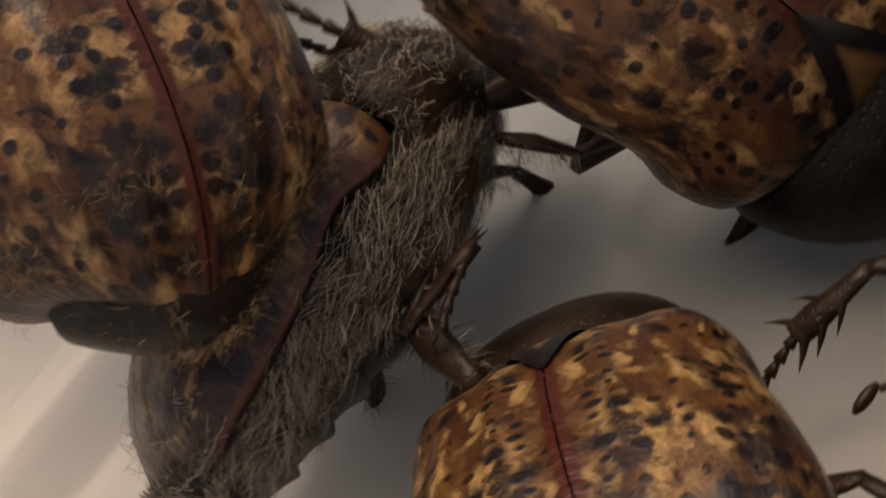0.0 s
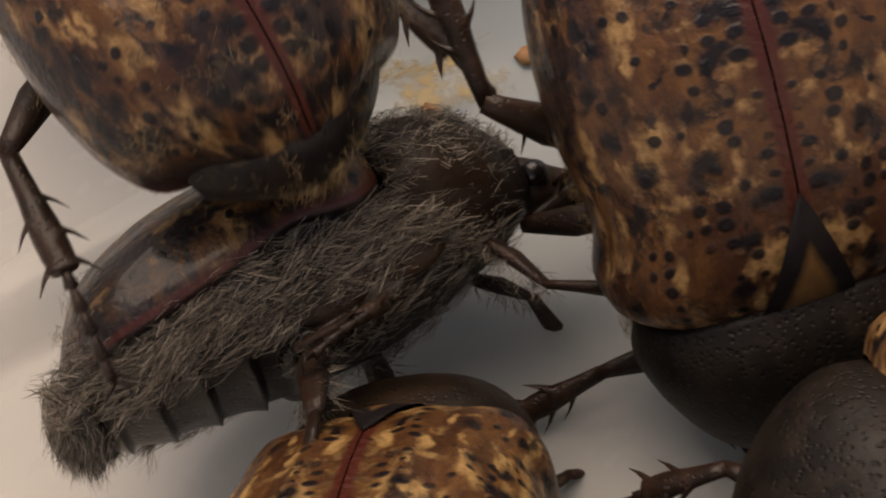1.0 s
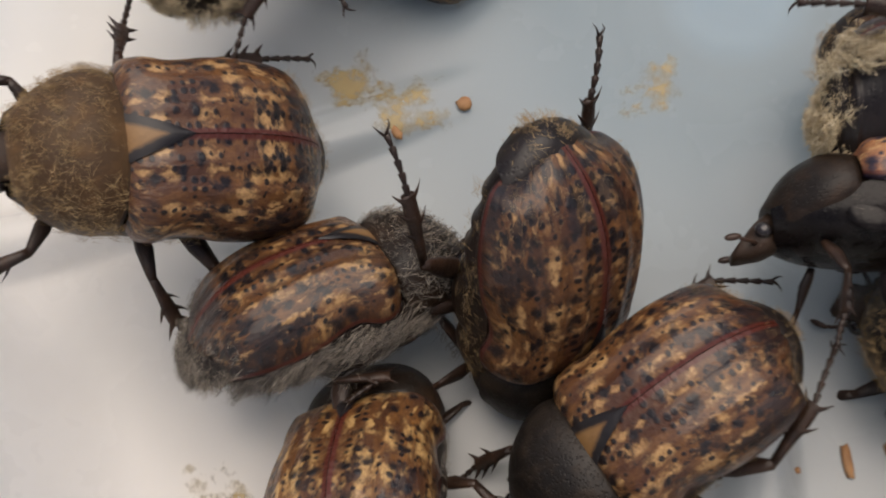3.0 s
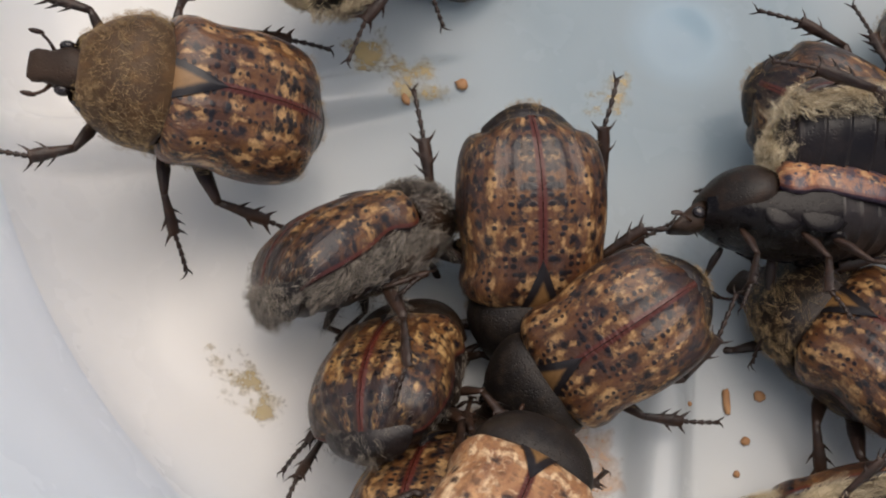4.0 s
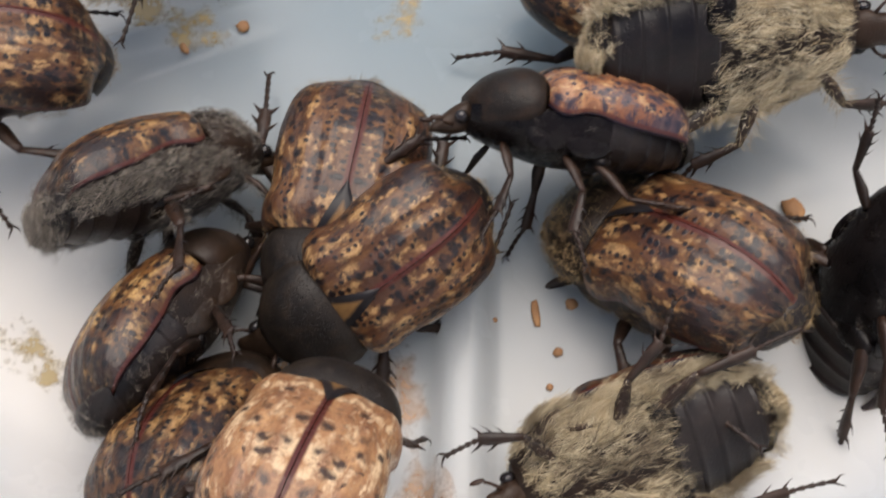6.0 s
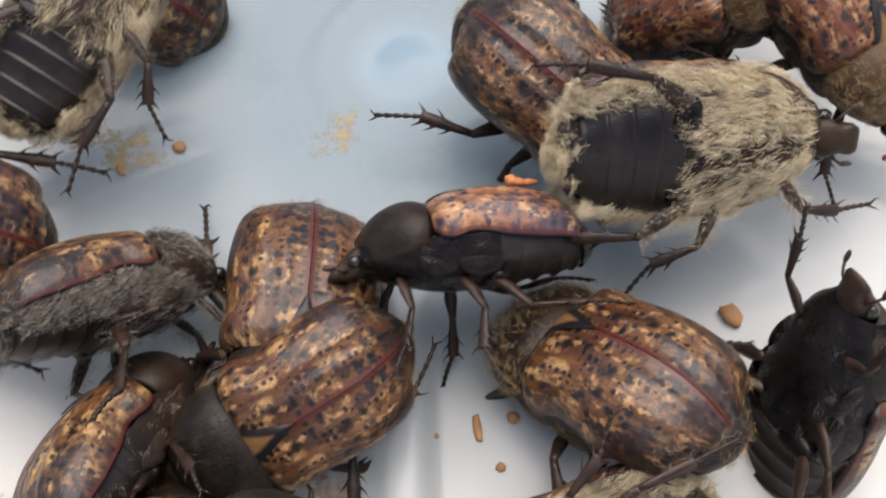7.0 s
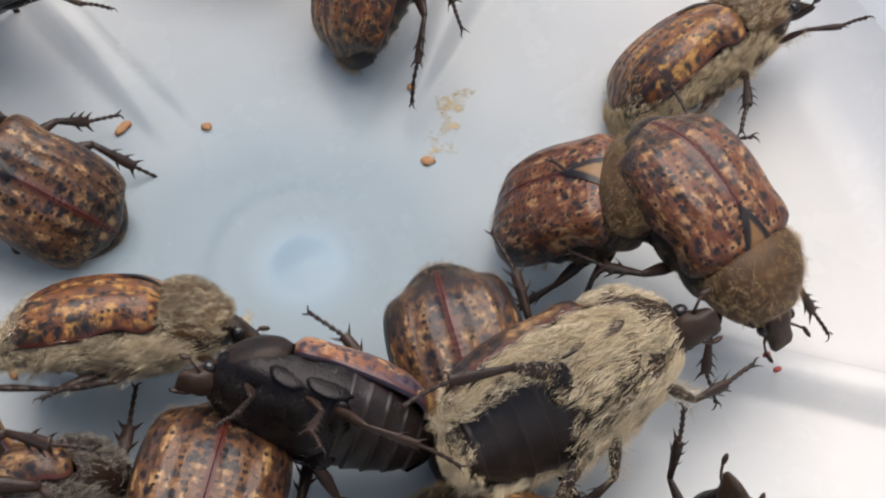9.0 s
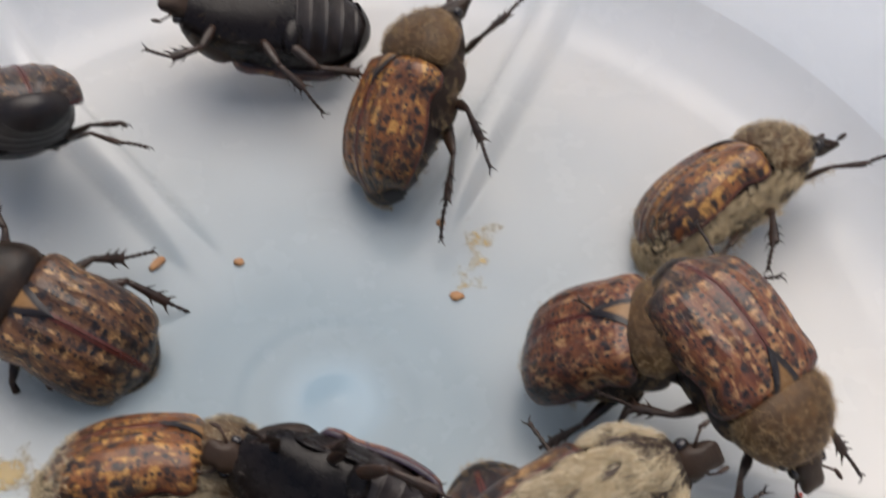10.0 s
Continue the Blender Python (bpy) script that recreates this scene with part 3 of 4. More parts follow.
def hair_mesh(spec, seed):
    """Bristles: (how many, zone) with zone one of rear, flank, chest, breast, collar, all over the back."""
    rnd = random.Random(seed)
    bm_v, bm_f = [], []

    def strand(p, d, ln, wd):
        """A small tuft whose tips run together."""
        p, d = Vector(p), Vector(d).normalized()
        d = (d + noise.noise_vector(p * 0.55) * 0.75).normalized()
        tip = p + d * ln + Vector((rnd.uniform(-1, 1), rnd.uniform(-1, 1), rnd.uniform(-1, 1))) * ln * 0.22
        for _ in range(11):
            q = p + Vector((rnd.uniform(-1, 1), rnd.uniform(-1, 1), rnd.uniform(-1, 1))) * 0.42
            e = tip + Vector((rnd.uniform(-1, 1), rnd.uniform(-1, 1), rnd.uniform(-1, 1))) * 0.36
            m = q.lerp(e, 0.55) + Vector((rnd.uniform(-1, 1), rnd.uniform(-1, 1), rnd.uniform(-1, 1))) * 0.07 + (p - Vector((p.x, 0, 4))).normalized() * ln * 0.12
            s = (e - q).cross(Vector((rnd.uniform(-1, 1), rnd.uniform(-1, 1), rnd.uniform(-1, 1)))).normalized() * wd
            i = len(bm_v)
            bm_v.extend([(q - s) * MM, (q + s) * MM, (m + s * 0.75) * MM, (m - s * 0.75) * MM, e * MM])
            bm_f.extend([(i, i + 1, i + 2, i + 3), (i + 3, i + 2, i + 4)])

    for count, zone, ln, wd in spec:
        for _ in range(count):
            side = rnd.choice((-1, 1))
            l = ln * rnd.uniform(0.5, 1.25)
            if zone == "rear":
                s = rnd.uniform(0.78, 1.0)
                w, ze = float(interp(s, ES, EW)), float(interp(s, ES, EE))
                y = w * rnd.uniform(0.0, 1.0) ** 0.5
                x = 3.6 - 14.1 * s + (((s - 0.8) / 0.2) ** 2 * 1.5 * (y / w) ** 2.2 if s > 0.8 else 0)
                th = math.asin(min(1, (y / w) ** 1.16))
                z = ze + (float(interp(s, ES, EZ)) - ze) * max(math.cos(th), 0) ** 0.62
                strand((x, side * y, z), (-1.0, side * 0.3 * y / w, -0.35), l, wd)
            elif zone == "flank":
                x = rnd.uniform(-8.5, 6.5)
                w = float(interp(x, [-11.2, -9, -6, -2, 2, 4, 7], [0.8, 3.7, 4.9, 5.2, 4.9, 4.6, 3.4]))
                a = rnd.uniform(0.55, 1.0) * math.pi / 2
                zb = 0.8
                strand((x, side * w * math.sin(a), zb + (4.6 - zb) * (1 - math.cos(a) ** 0.62)), (-1.0, side * 0.28, rnd.uniform(-0.55, 0.05)), l, wd)
            elif zone == "breast":
                x = rnd.uniform(-1.8, 8.5)
                w = float(interp(x, [-2, 2, 4, 7, 9.2], [5.2, 4.9, 4.6, 3.4, 1.9]))
                a = rnd.uniform(0, 1.0) ** 0.6 * math.pi / 2
                zb = float(interp(x, [-2, 2, 5, 8, 9.2], [0.4, 0.3, 0.9, 1.9, 2.5]))
                strand((x, side * w * math.sin(a), zb + (4.6 - zb) * (1 - math.cos(a) ** 0.62)), (-1.0, side * 0.35 * math.sin(a) + rnd.uniform(-0.3, 0.3), -0.2), l, wd)
            elif zone == "belly":
                x = rnd.uniform(-10.5, -1.5)
                w = float(interp(x, [-11.2, -10.5, -9, -6, -2], [0.8, 2.2, 3.7, 4.9, 5.2]))
                a = rnd.uniform(0.74, 1.0) * math.pi / 2
                strand((x, side * w * math.sin(a), 0.9 + 3.7 * (1 - math.cos(a) ** 0.62)), (-1, side * 0.22, -0.1), l, wd)
            elif zone == "collar":
                s, a = rnd.uniform(0, 1), rnd.uniform(-1, 1)
                w = float(interp(s, [0, 0.15, 0.4, 0.7, 0.9, 1], [4.6, 4.85, 4.7, 3.95, 3.1, 2.4]))
                zt, ze = float(interp(s, [0, 0.2, 0.5, 0.8, 1], [7.75, 8.2, 8.0, 6.9, 5.4])), 4.5 - s
                y = w * math.copysign(abs(math.sin(a * math.pi / 2)) ** 0.9, a)
                z = ze + (zt - ze) * max(math.cos(a * math.pi / 2), 0) ** 0.7
                strand((3.6 + 5.9 * s - 0.7 * s * a * a, y, z), (-0.9, 0.45 * a, 0.12 - 0.25 * abs(a)), l * (0.5 + abs(a)), wd)
            elif zone == "plate":
                s, t = rnd.uniform(0.1, 1), rnd.uniform(-1, 1)
                w = 2.7 * math.sqrt(max(1 - (s * 0.93) ** 2, 0.02))
                strand((-10.4 - 0.7 * math.sin(s * 3.0) + 1.7 * t * t, w * t, 4.9 - 3.2 * s), (-0.35, 0.3 * t, -0.9), l, wd)
    me = bpy.data.meshes.new("bristles")
    me.from_pydata(bm_v, [], bm_f)
    return me


SHORT = ((90, "rear", 0.15, 0.005), (60, "plate", 0.5, 0.012), (90, "flank", 0.6, 0.008), (110, "breast", 0.7, 0.008))
FUZZY = SHORT + ((420, "collar", 0.35, 0.010),)
SPARSE = ((40, "rear", 0.3, 0.006), (60, "breast", 0.6, 0.006), (50, "flank", 0.6, 0.006))
FURRY = ((40, "rear", 0.35, 0.010), (420, "plate", 1.0, 0.013), (1000, "flank", 1.15, 0.013), (520, "breast", 1.2, 0.013), (420, "collar", 0.5, 0.015), (260, "belly", 0.9, 0.02))
WOOLLY = ((110, "rear", 0.5, 0.02), (420, "plate", 0.9, 0.014), (700, "flank", 1.25, 0.013), (2000, "breast", 1.35, 0.013), (800, "collar", 0.8, 0.013), (300, "belly", 1.0, 0.014))
BARE = ((30, "rear", 0.4, 0.008), (22, "breast", 0.6, 0.007))


def beetle(label, coat, front, hair, hair_kind, seed, size, stance=STANCE, own=None, drop=()):
    """A flower beetle about 22 mm long. Head towards +x, the back towards +z, the base at the middle of its body."""
    rnd = random.Random(seed)
    root = new("beetle")
    tagged(root, label, "beetle", "beetles in the tub")
    shift = (rnd.uniform(0, 5), rnd.uniform(0, 5))
    for side in (1, -1):
        link("elytron", elytron_mesh(side, shift), M_ELY[coat], root, "mottled wing case with black flecks")
    link("pronotum", shared(("pronotum", front), pronotum_mesh), M_PRO[front], root)
    link("scutellum", shared("scutellum", scutellum_mesh), M_SCUT, root, "small ochre triangular plate with black borders")
    bare = hair in (BARE, SPARSE)
    link("thorax", shared(("thorax", bare), lambda: underside(9.2, -2.0, 20, False, "thorax")), M_BELLY if bare else M_THORAX, root, "glossy black chest" if bare else "dark hairy underside of the chest")
    link("abdomen", shared("abdomen", lambda: underside(-2.0, -10.2, 56, True, "abdomen")), M_RINGS, root, "black ringed abdomen")
    for side in (1, -1):
        for where in (0, 1):
            link("side_plate", shared(("plate", side, where, bare), lambda: side_plate_mesh(side, where)), M_BELLY if bare else M_PRO["dark"], root)
        link("hip", shared(("hip", side), lambda: hip_mesh(side)), M_BELLY, root, "broad black hip plate")
    link("rear_plate", shared("rear_plate", rear_plate_mesh), M_RINGS, root)
    head = link("head", shared("head", head_mesh), M_PRO["dark"], root, "narrow dark head")
    for side in (1, -1):
        link("eye", shared(("eye", side), lambda: eye_mesh(side)), M_EYE, head, "black domed eye")
        link("antenna", shared(("antenna", side), lambda: antenna_mesh(side)), M_LEG, head, "short clubbed feeler")
    own = own or {}
    for which in ("front", "middle", "hind"):
        for side in (1, -1):
            if (which, side) in drop:
                continue
            add_leg(root, which, side, own.get((which, side), stance[which]), rnd, hair_kind if hair in (FURRY, WOOLLY) else "")
    bristles = link("bristles", hair_mesh(hair, seed), M_HAIR[hair_kind], root, "fine pale bristles")
    tagged(bristles, kind="stuff")
    for child in root.children:
        child.matrix_basis = Matrix.Translation((0, 0, -4 * MM)) @ child.matrix_basis
    root.scale = (size, size, size)
    return root


# ---------------------------------------------------------------- the tub: the foot of a milky plastic bottle with five ribs
TX, TY = -0.3, 62.9          # centre of the tub, mm
RIBS = [radians(a) for a in (-93.2, -19, 62, 127, 198)]


def tub_height(x, y):
    """Height of the inner face over the ground of the tub, mm."""
    dx, dy = x - TX, y - TY
    r = math.hypot(dx, dy)
    z = 0.0
    for a in RIBS:
        along, off = dx * math.cos(a) + dy * math.sin(a), -dx * math.sin(a) + dy * math.cos(a)
        if along > 0:
            rise = min(max((along - 16) / 26, 0), 1)
            z += 2.6 * rise * rise * (3 - 2 * rise) * math.exp(-(off / 2.0) ** 4)
    # embossed ring and gate in the middle
    z += 0.14 * math.exp(-((r - 8.2) / 0.9) ** 2) + 0.4 * math.exp(-(r / 1.6) ** 2) - 0.2 * math.exp(-((r - 3.6) / 1.0) ** 2)
    if r > 52:
        k = min((r - 52) / 9.0, 1.0)
        z += 9.0 * (1 - math.sqrt(max(1 - k * k, 0)))
    return z


def tub():
    rows = []
    angles = np.linspace(0, 2 * math.pi, 541)
    radii = list(np.linspace(0.05, 14, 26)) + list(np.linspace(15, 52, 26)) + list(np.linspace(53, 60.9, 14))
    for r in radii:
        rows.append([(TX + r * math.cos(a), TY + r * math.sin(a), tub_height(TX + r * math.cos(a), TY + r * math.sin(a))) for a in angles])
    for i, z in enumerate(np.linspace(9.3, 50, 20)):
        row = []
        for a in angles:
            rr = 61.0 + 0.38 * (z - 9) + 0.35 * math.sin(5 * a + 0.4 * z) * math.sin(0.21 * z + 2 * a)
            for at, lean, deep in ((-0.22, 0.010, 0.9), (0.05, -0.006, 1.3), (0.30, 0.004, 1.0), (0.55, -0.012, 0.8), (2.6, 0.008, 0.8), (3.4, -0.006, 0.9)):
                off = (a + math.pi) % (2 * math.pi) - math.pi - at - lean * (z - 9) - 0.02 * math.sin(0.35 * z + at)
                rr -= deep * math.exp(-(off / 0.03) ** 2) * min(1, (z - 9) / 6)
            row.append((TX + rr * math.cos(a), TY + rr * math.sin(a), z))
        rows.append(row)
    inner = len(radii)
    tub_ob = new("plastic_tub")
    tagged(tub_ob, "milky translucent plastic tub with a ribbed round bottom", "tub")

    def piece(name, rows, label, material=M_PLASTIC):
        bm = bmesh.new()
        grid(bm, rows)
        bmesh.ops.remove_doubles(bm, verts=bm.verts, dist=1e-6)
        bmesh.ops.recalc_face_normals(bm, faces=bm.faces)
        return part(name, bm, material, tub_ob, label)

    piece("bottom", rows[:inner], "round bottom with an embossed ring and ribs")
    piece("wall", rows[inner - 1:], "slightly wavy upright wall", M_WALL)
    # cut rim with thickness, and the outer skin
    rim = [rows[-1]]
    for dr, z in ((0.5, 50.2), (0.9, 50.0), (0.8, 30), (0.8, 9), (-3.0, 0.2), (-9, -2.6), (-40, -2.6)):
        rim.append([(TX + (76.6 + dr - 0.38 * max(50 - max(z, 9), 0)) * math.cos(a), TY + (76.6 + dr - 0.38 * max(50 - max(z, 9), 0)) * math.sin(a), z) for a in angles])
    piece("rim", rim[:3], "cut rim")
    piece("outer_skin", rim[2:], "outer face", M_WALL)
    return tub_ob


def table():
    bm = bmesh.new()
    bmesh.ops.create_grid(bm, x_segments=2, y_segments=2, size=0.6)
    for v in bm.verts:
        v.co.z = -0.0027
    ob = part("ground", bm, M_GROUND)
    return tagged(ob, "pale grey flat ground that the tub stands on", "ground", kind="structure")


def ground_material():
    m = Nodes("pale_ground")
    n = m.noise(m.coords(), 30.0, 4.0)
    return m.done(m.mix(n, rgb(0.66, 0.65, 0.63), rgb(0.76, 0.75, 0.73)), 0.7)


M_GROUND = ground_material()
tub()
table()


# ---------------------------------------------------------------- crumbs and stains on the bottom
def crumb(name, x, y, sx, sy, sz, turn, material, label, category):
    rnd = random.Random(int(x * 97 + y * 13))
    bm = bmesh.new()
    bmesh.ops.create_icosphere(bm, subdivisions=2, radius=1.0)
    for v in bm.verts:
        k = 1 + 0.35 * noise.noise(v.co * 1.7 + Vector((x, y, 0)))
        v.co = Vector((v.co.x * sx * k, v.co.y * sy * k, v.co.z * sz * k)) * MM
    ob = part(name, bm, material)
    ob.matrix_world = pose(x * MM, y * MM, (tub_height(x, y) + sz * 0.55) * MM, 0, 0, turn)
    return tagged(ob, label, category)


def stain(x, y, wide, long, turn, label, material=M_STAIN):
    """A thin film of dried juice lying on the plastic."""
    bm = bmesh.new()
    rows, uvs = [], []
    c, s = math.cos(radians(turn)), math.sin(radians(turn))
    for r in np.linspace(0.02, 1.0, 10):
        row, uvr = [], []
        for a in np.linspace(0, 2 * math.pi, 33):
            k = 1 + 0.3 * noise.noise(Vector((2 * math.cos(a) + x, 2 * math.sin(a) + y, 0.0)))
            px, py = wide * r * k * math.cos(a), long * r * k * math.sin(a)
            gx, gy = x + px * c - py * s, y + px * s + py * c
            row.append((gx, gy, tub_height(gx, gy) + 0.06))
            uvr.append((1000 * r * math.cos(a), 1000 * r * math.sin(a)))
        rows.append(row)
        uvs.append(uvr)
    grid(bm, rows, uvs)
    ob = part("dried_stain", bm, material)
    return tagged(ob, label, "stain")


# ---------------------------------------------------------------- the beetles
wanderer = beetle("gold-brown mottled beetle with an olive hairy neck shield", "gold", "olive", FUZZY, "tan", 11, 1.022, SPREAD)
black_neck = beetle("red-brown mottled beetle with a black neck shield", "gold", "black", SHORT, "tan", 12, 1.052, SPREAD, {("middle", -1): ((95, -30), (250, -5), (255, 0)), ("front", -1): ((85, -4), (72, -14), (40, -5))})
furry_tilted = beetle("mottled beetle with grey furry flanks lying tilted", "brown", "dark", FURRY, "grey", 13, 0.924, DRAWN, {("front", -1): ((35, -60), (12, -30), (0, -20)), ("front", 1): ((20, -42), (60, -70), (20, -20)), ("middle", -1): ((160, -10), (15, -8), (165, -5)), ("hind", -1): ((120, -40), (150, -45), (150, -20))})
golden = beetle("mottled golden beetle with a dull black neck shield", "gold", "black", SHORT, "tan", 14, 0.951, STANCE, {("hind", 1): ((152, 12), (188, 8), (205, 4)), ("hind", -1): ((140, 8), (178, 0), (215, -6))})
striped = beetle("striped golden beetle with black flanks and black rear", "striped", "dark", SHORT, "grey", 15, 0.941)
pale_top = beetle("pale glossy mottled beetle resting on top of another", "pale", "black", SHORT, "tan", 16, 0.951)
under_pale = beetle("dark mottled beetle lying under a paler one", "brown", "dark", SHORT, "grey", 17, 0.981)
under_pale.matrix_basis = pose(-0.02104, 0.01771, 0.00665, -35.4, 44.6, 68.0) @ Matrix.Scale(0.981, 4)
large_gold = beetle("large gold-brown beetle with a dark brown neck shield", "gold", "dark", FUZZY, "tan", 18, 1.081)
woolly_back = beetle("pale woolly beetle lying on its back", "brown", "dark", WOOLLY, "blotched", 19, 0.969, LYING)
woolly_back.matrix_basis = pose(0.00973, 0.01663, 0.00508, 144.8, 2.2, -162.1) @ Matrix.Scale(0.969, 4)
dark_side = beetle("black beetle on its side with pinkish mottled wing cases", "pink", "dark", BARE, "grey", 20, 0.879, LYING, {("front", 1): ((105, -62), (35, -72), (25, -55)), ("middle", 1): ((112, -48), (60, -68), (110, -45)), ("hind", 1): ((148, -34), (186, -6), (190, 0)), ("front", -1): ((40, -50), (20, -62), (10, -40)), ("middle", -1): ((100, -60), (80, -70), (60, -50))})
covered = beetle("dark mottled beetle with its head under another", "brown", "black", SHORT, "tan", 21, 1.013, STANCE, {("hind", -1): ((122, 8), (160, 0), (146, 4)), ("hind", 1): ((128, 8), (186, -2), (200, 4)), ("middle", -1): ((95, -20), (80, -40), (80, -10))})
reddish = beetle("reddish striped beetle with an olive hairy neck shield", "red", "olive", FUZZY, "tan", 22, 0.963)
reddish.matrix_basis = pose(0.03374, 0.05633, 0.01315, -1.0, 19.5, -59.7) @ Matrix.Scale(0.963, 4)
reddish_under = beetle("reddish mottled beetle partly covered by another", "red", "olive", FUZZY, "tan", 23, 0.965)
reddish_under.matrix_basis = pose(0.02478, 0.06156, 0.00965, 3.0, -39.2, -18.2) @ Matrix.Scale(0.965, 4)
woolly_belly = beetle("woolly pale beetle on its back showing a black ringed belly", "brown", "dark", WOOLLY, "pale", 24, 1.042, LYING, None, (("front", -1), ("middle", -1)))
tawny = beetle("tawny beetle with a fair hairy front, sitting apart", "orange", "olive", FURRY, "fair", 25, 1.025)
tawny.matrix_basis = pose(0.03987, 0.08159, 0.00501, -49.1, -14.9, 25.5) @ Matrix.Scale(1.025, 4)
orange_far = beetle("orange-brown mottled beetle near the far wall", "orange", "olive", FUZZY, "tan", 26, 1.020)
orange_far.matrix_basis = pose(0.00859, 0.09319, 0.00819, -42, -33, 61) @ Matrix.Scale(1.020, 4)
dull_brown = beetle("dull brown mottled beetle with pale rows of spots", "brown", "dark", SHORT, "tan", 27, 0.976)
dull_brown.matrix_basis = pose(-0.02567, 0.07011, 0.00558, -24.4, -27.5, 157.9) @ Matrix.Scale(0.976, 4)
tumbler = beetle("furry beetle that tumbles from its back onto its side", "orange", "olive", WOOLLY, "blotched", 28, 0.929, LYING)
shiny_black = beetle("shiny black beetle lying on its side with legs drawn up", "brown", "black", SPARSE, "grey", 29, 0.975, LYING)
shiny_black.matrix_basis = pose(0.02865, 0.02811, 0.00483, 131.2, -58.7, 64.4) @ Matrix.Scale(0.975, 4)
brown_back = beetle("brown beetle on its back with a glossy black belly", "red", "dark", BARE, "tan", 30, 1.010, LYING)
brown_back.matrix_basis = pose(-0.00595, 0.10627, 0.00784, 157.4, -16.9, -176.6) @ Matrix.Scale(1.010, 4)
head_down = beetle("brown beetle with a shiny black rear, standing head down", "brown", "black", BARE, "grey", 31, 0.991)
head_down.matrix_basis = pose(-0.03063, 0.09148, 0.00950, 21.0, 50.0, 128.3) @ Matrix.Scale(0.991, 4)
stain(-7.1, 56.0, 3.6, 3.2, 0, "yellowish dried juice stain on the plastic")
stain(-25.0, 55.5, 4.2, 5.5, 20, "scattered yellow dried drops on the plastic")
stain(-29.0, 58.0, 4.5, 3.0, 0, "scattered yellow dried drops on the plastic")
stain(-36.0, 26.0, 3.0, 6.0, 35, "faint dried smear near the wall")
stain(14.5, 80.0, 2.6, 9.0, -22, "brown dried smear running outwards")
stain(-5.6, 13.0, 2.6, 4.6, 0, "orange dried smear beside a rib", M_SMEAR)
stain(-7.5, 22.5, 2.4, 5.0, 12, "orange dried smear beside a rib", M_SMEAR)
stain(-16.0, 25.0, 3.5, 4.0, 0, "orange dried smear under the beetles", M_SMEAR)
for x, y, sx, sy, sz, turn in ((24.7, 36.8, 0.9, 1.1, 0.7, 20), (3.4, 28.6, 0.35, 1.2, 0.3, 5), (-17.6, 79.8, 0.5, 1.1, 0.4, -40), (-9.5, 79.5, 0.55, 0.5, 0.35, 0), (0.2, 28.1, 0.22, 0.22, 0.2, 0), (6.3, 29.3, 0.5, 0.5, 0.35, 0), (5.0, 25.4, 0.4, 0.4, 0.3, 0), (-20.6, 55.2, 0.6, 0.5, 0.4, 0), (-25.5, 53.0, 0.35, 0.6, 0.3, 30), (11.9, 74.0, 0.7, 0.6, 0.3, 0), (4.2, 22.6, 0.3, 0.3, 0.25, 0), (11.0, 83.0, 0.5, 0.4, 0.3, 10)):
    crumb("crumb", x, y, sx, sy, sz, turn, M_CRUMB, "small brown crumb lying on the plastic", "crumb")
for x, y in ((39.3, 49.3), (40.0, 47.9)):
    crumb("red_grain", x, y, 0.42, 0.26, 0.22, 20, M_RED, "tiny dark red grain on the plastic", "grain")


def riding_crumb():
    """Two flakes stuck together."""
    bm = bmesh.new()
    for c, r in (((0, 0, 0.3), (0.55, 0.6, 0.5)), ((-1.2, 0.1, 0.05), (0.9, 0.45, 0.28)), ((-0.5, 0.5, 0.1), (0.5, 0.35, 0.3))):
        blob(bm, c, r, 10, 7)
    for v in bm.verts:
        v.co *= 1 + 0.25 * noise.noise(v.co * 2600)
    ob = part("riding_crumb", bm, M_FLAKE)
    return tagged(ob, "orange crumb stuck on the back of a beetle", "crumb")


M_FLAKE = shell_material("flake_orange", rgb(0.42, 0.15, 0.05), rgb(0.55, 0.25, 0.10), 0.7, 1200.0)
flake = riding_crumb()


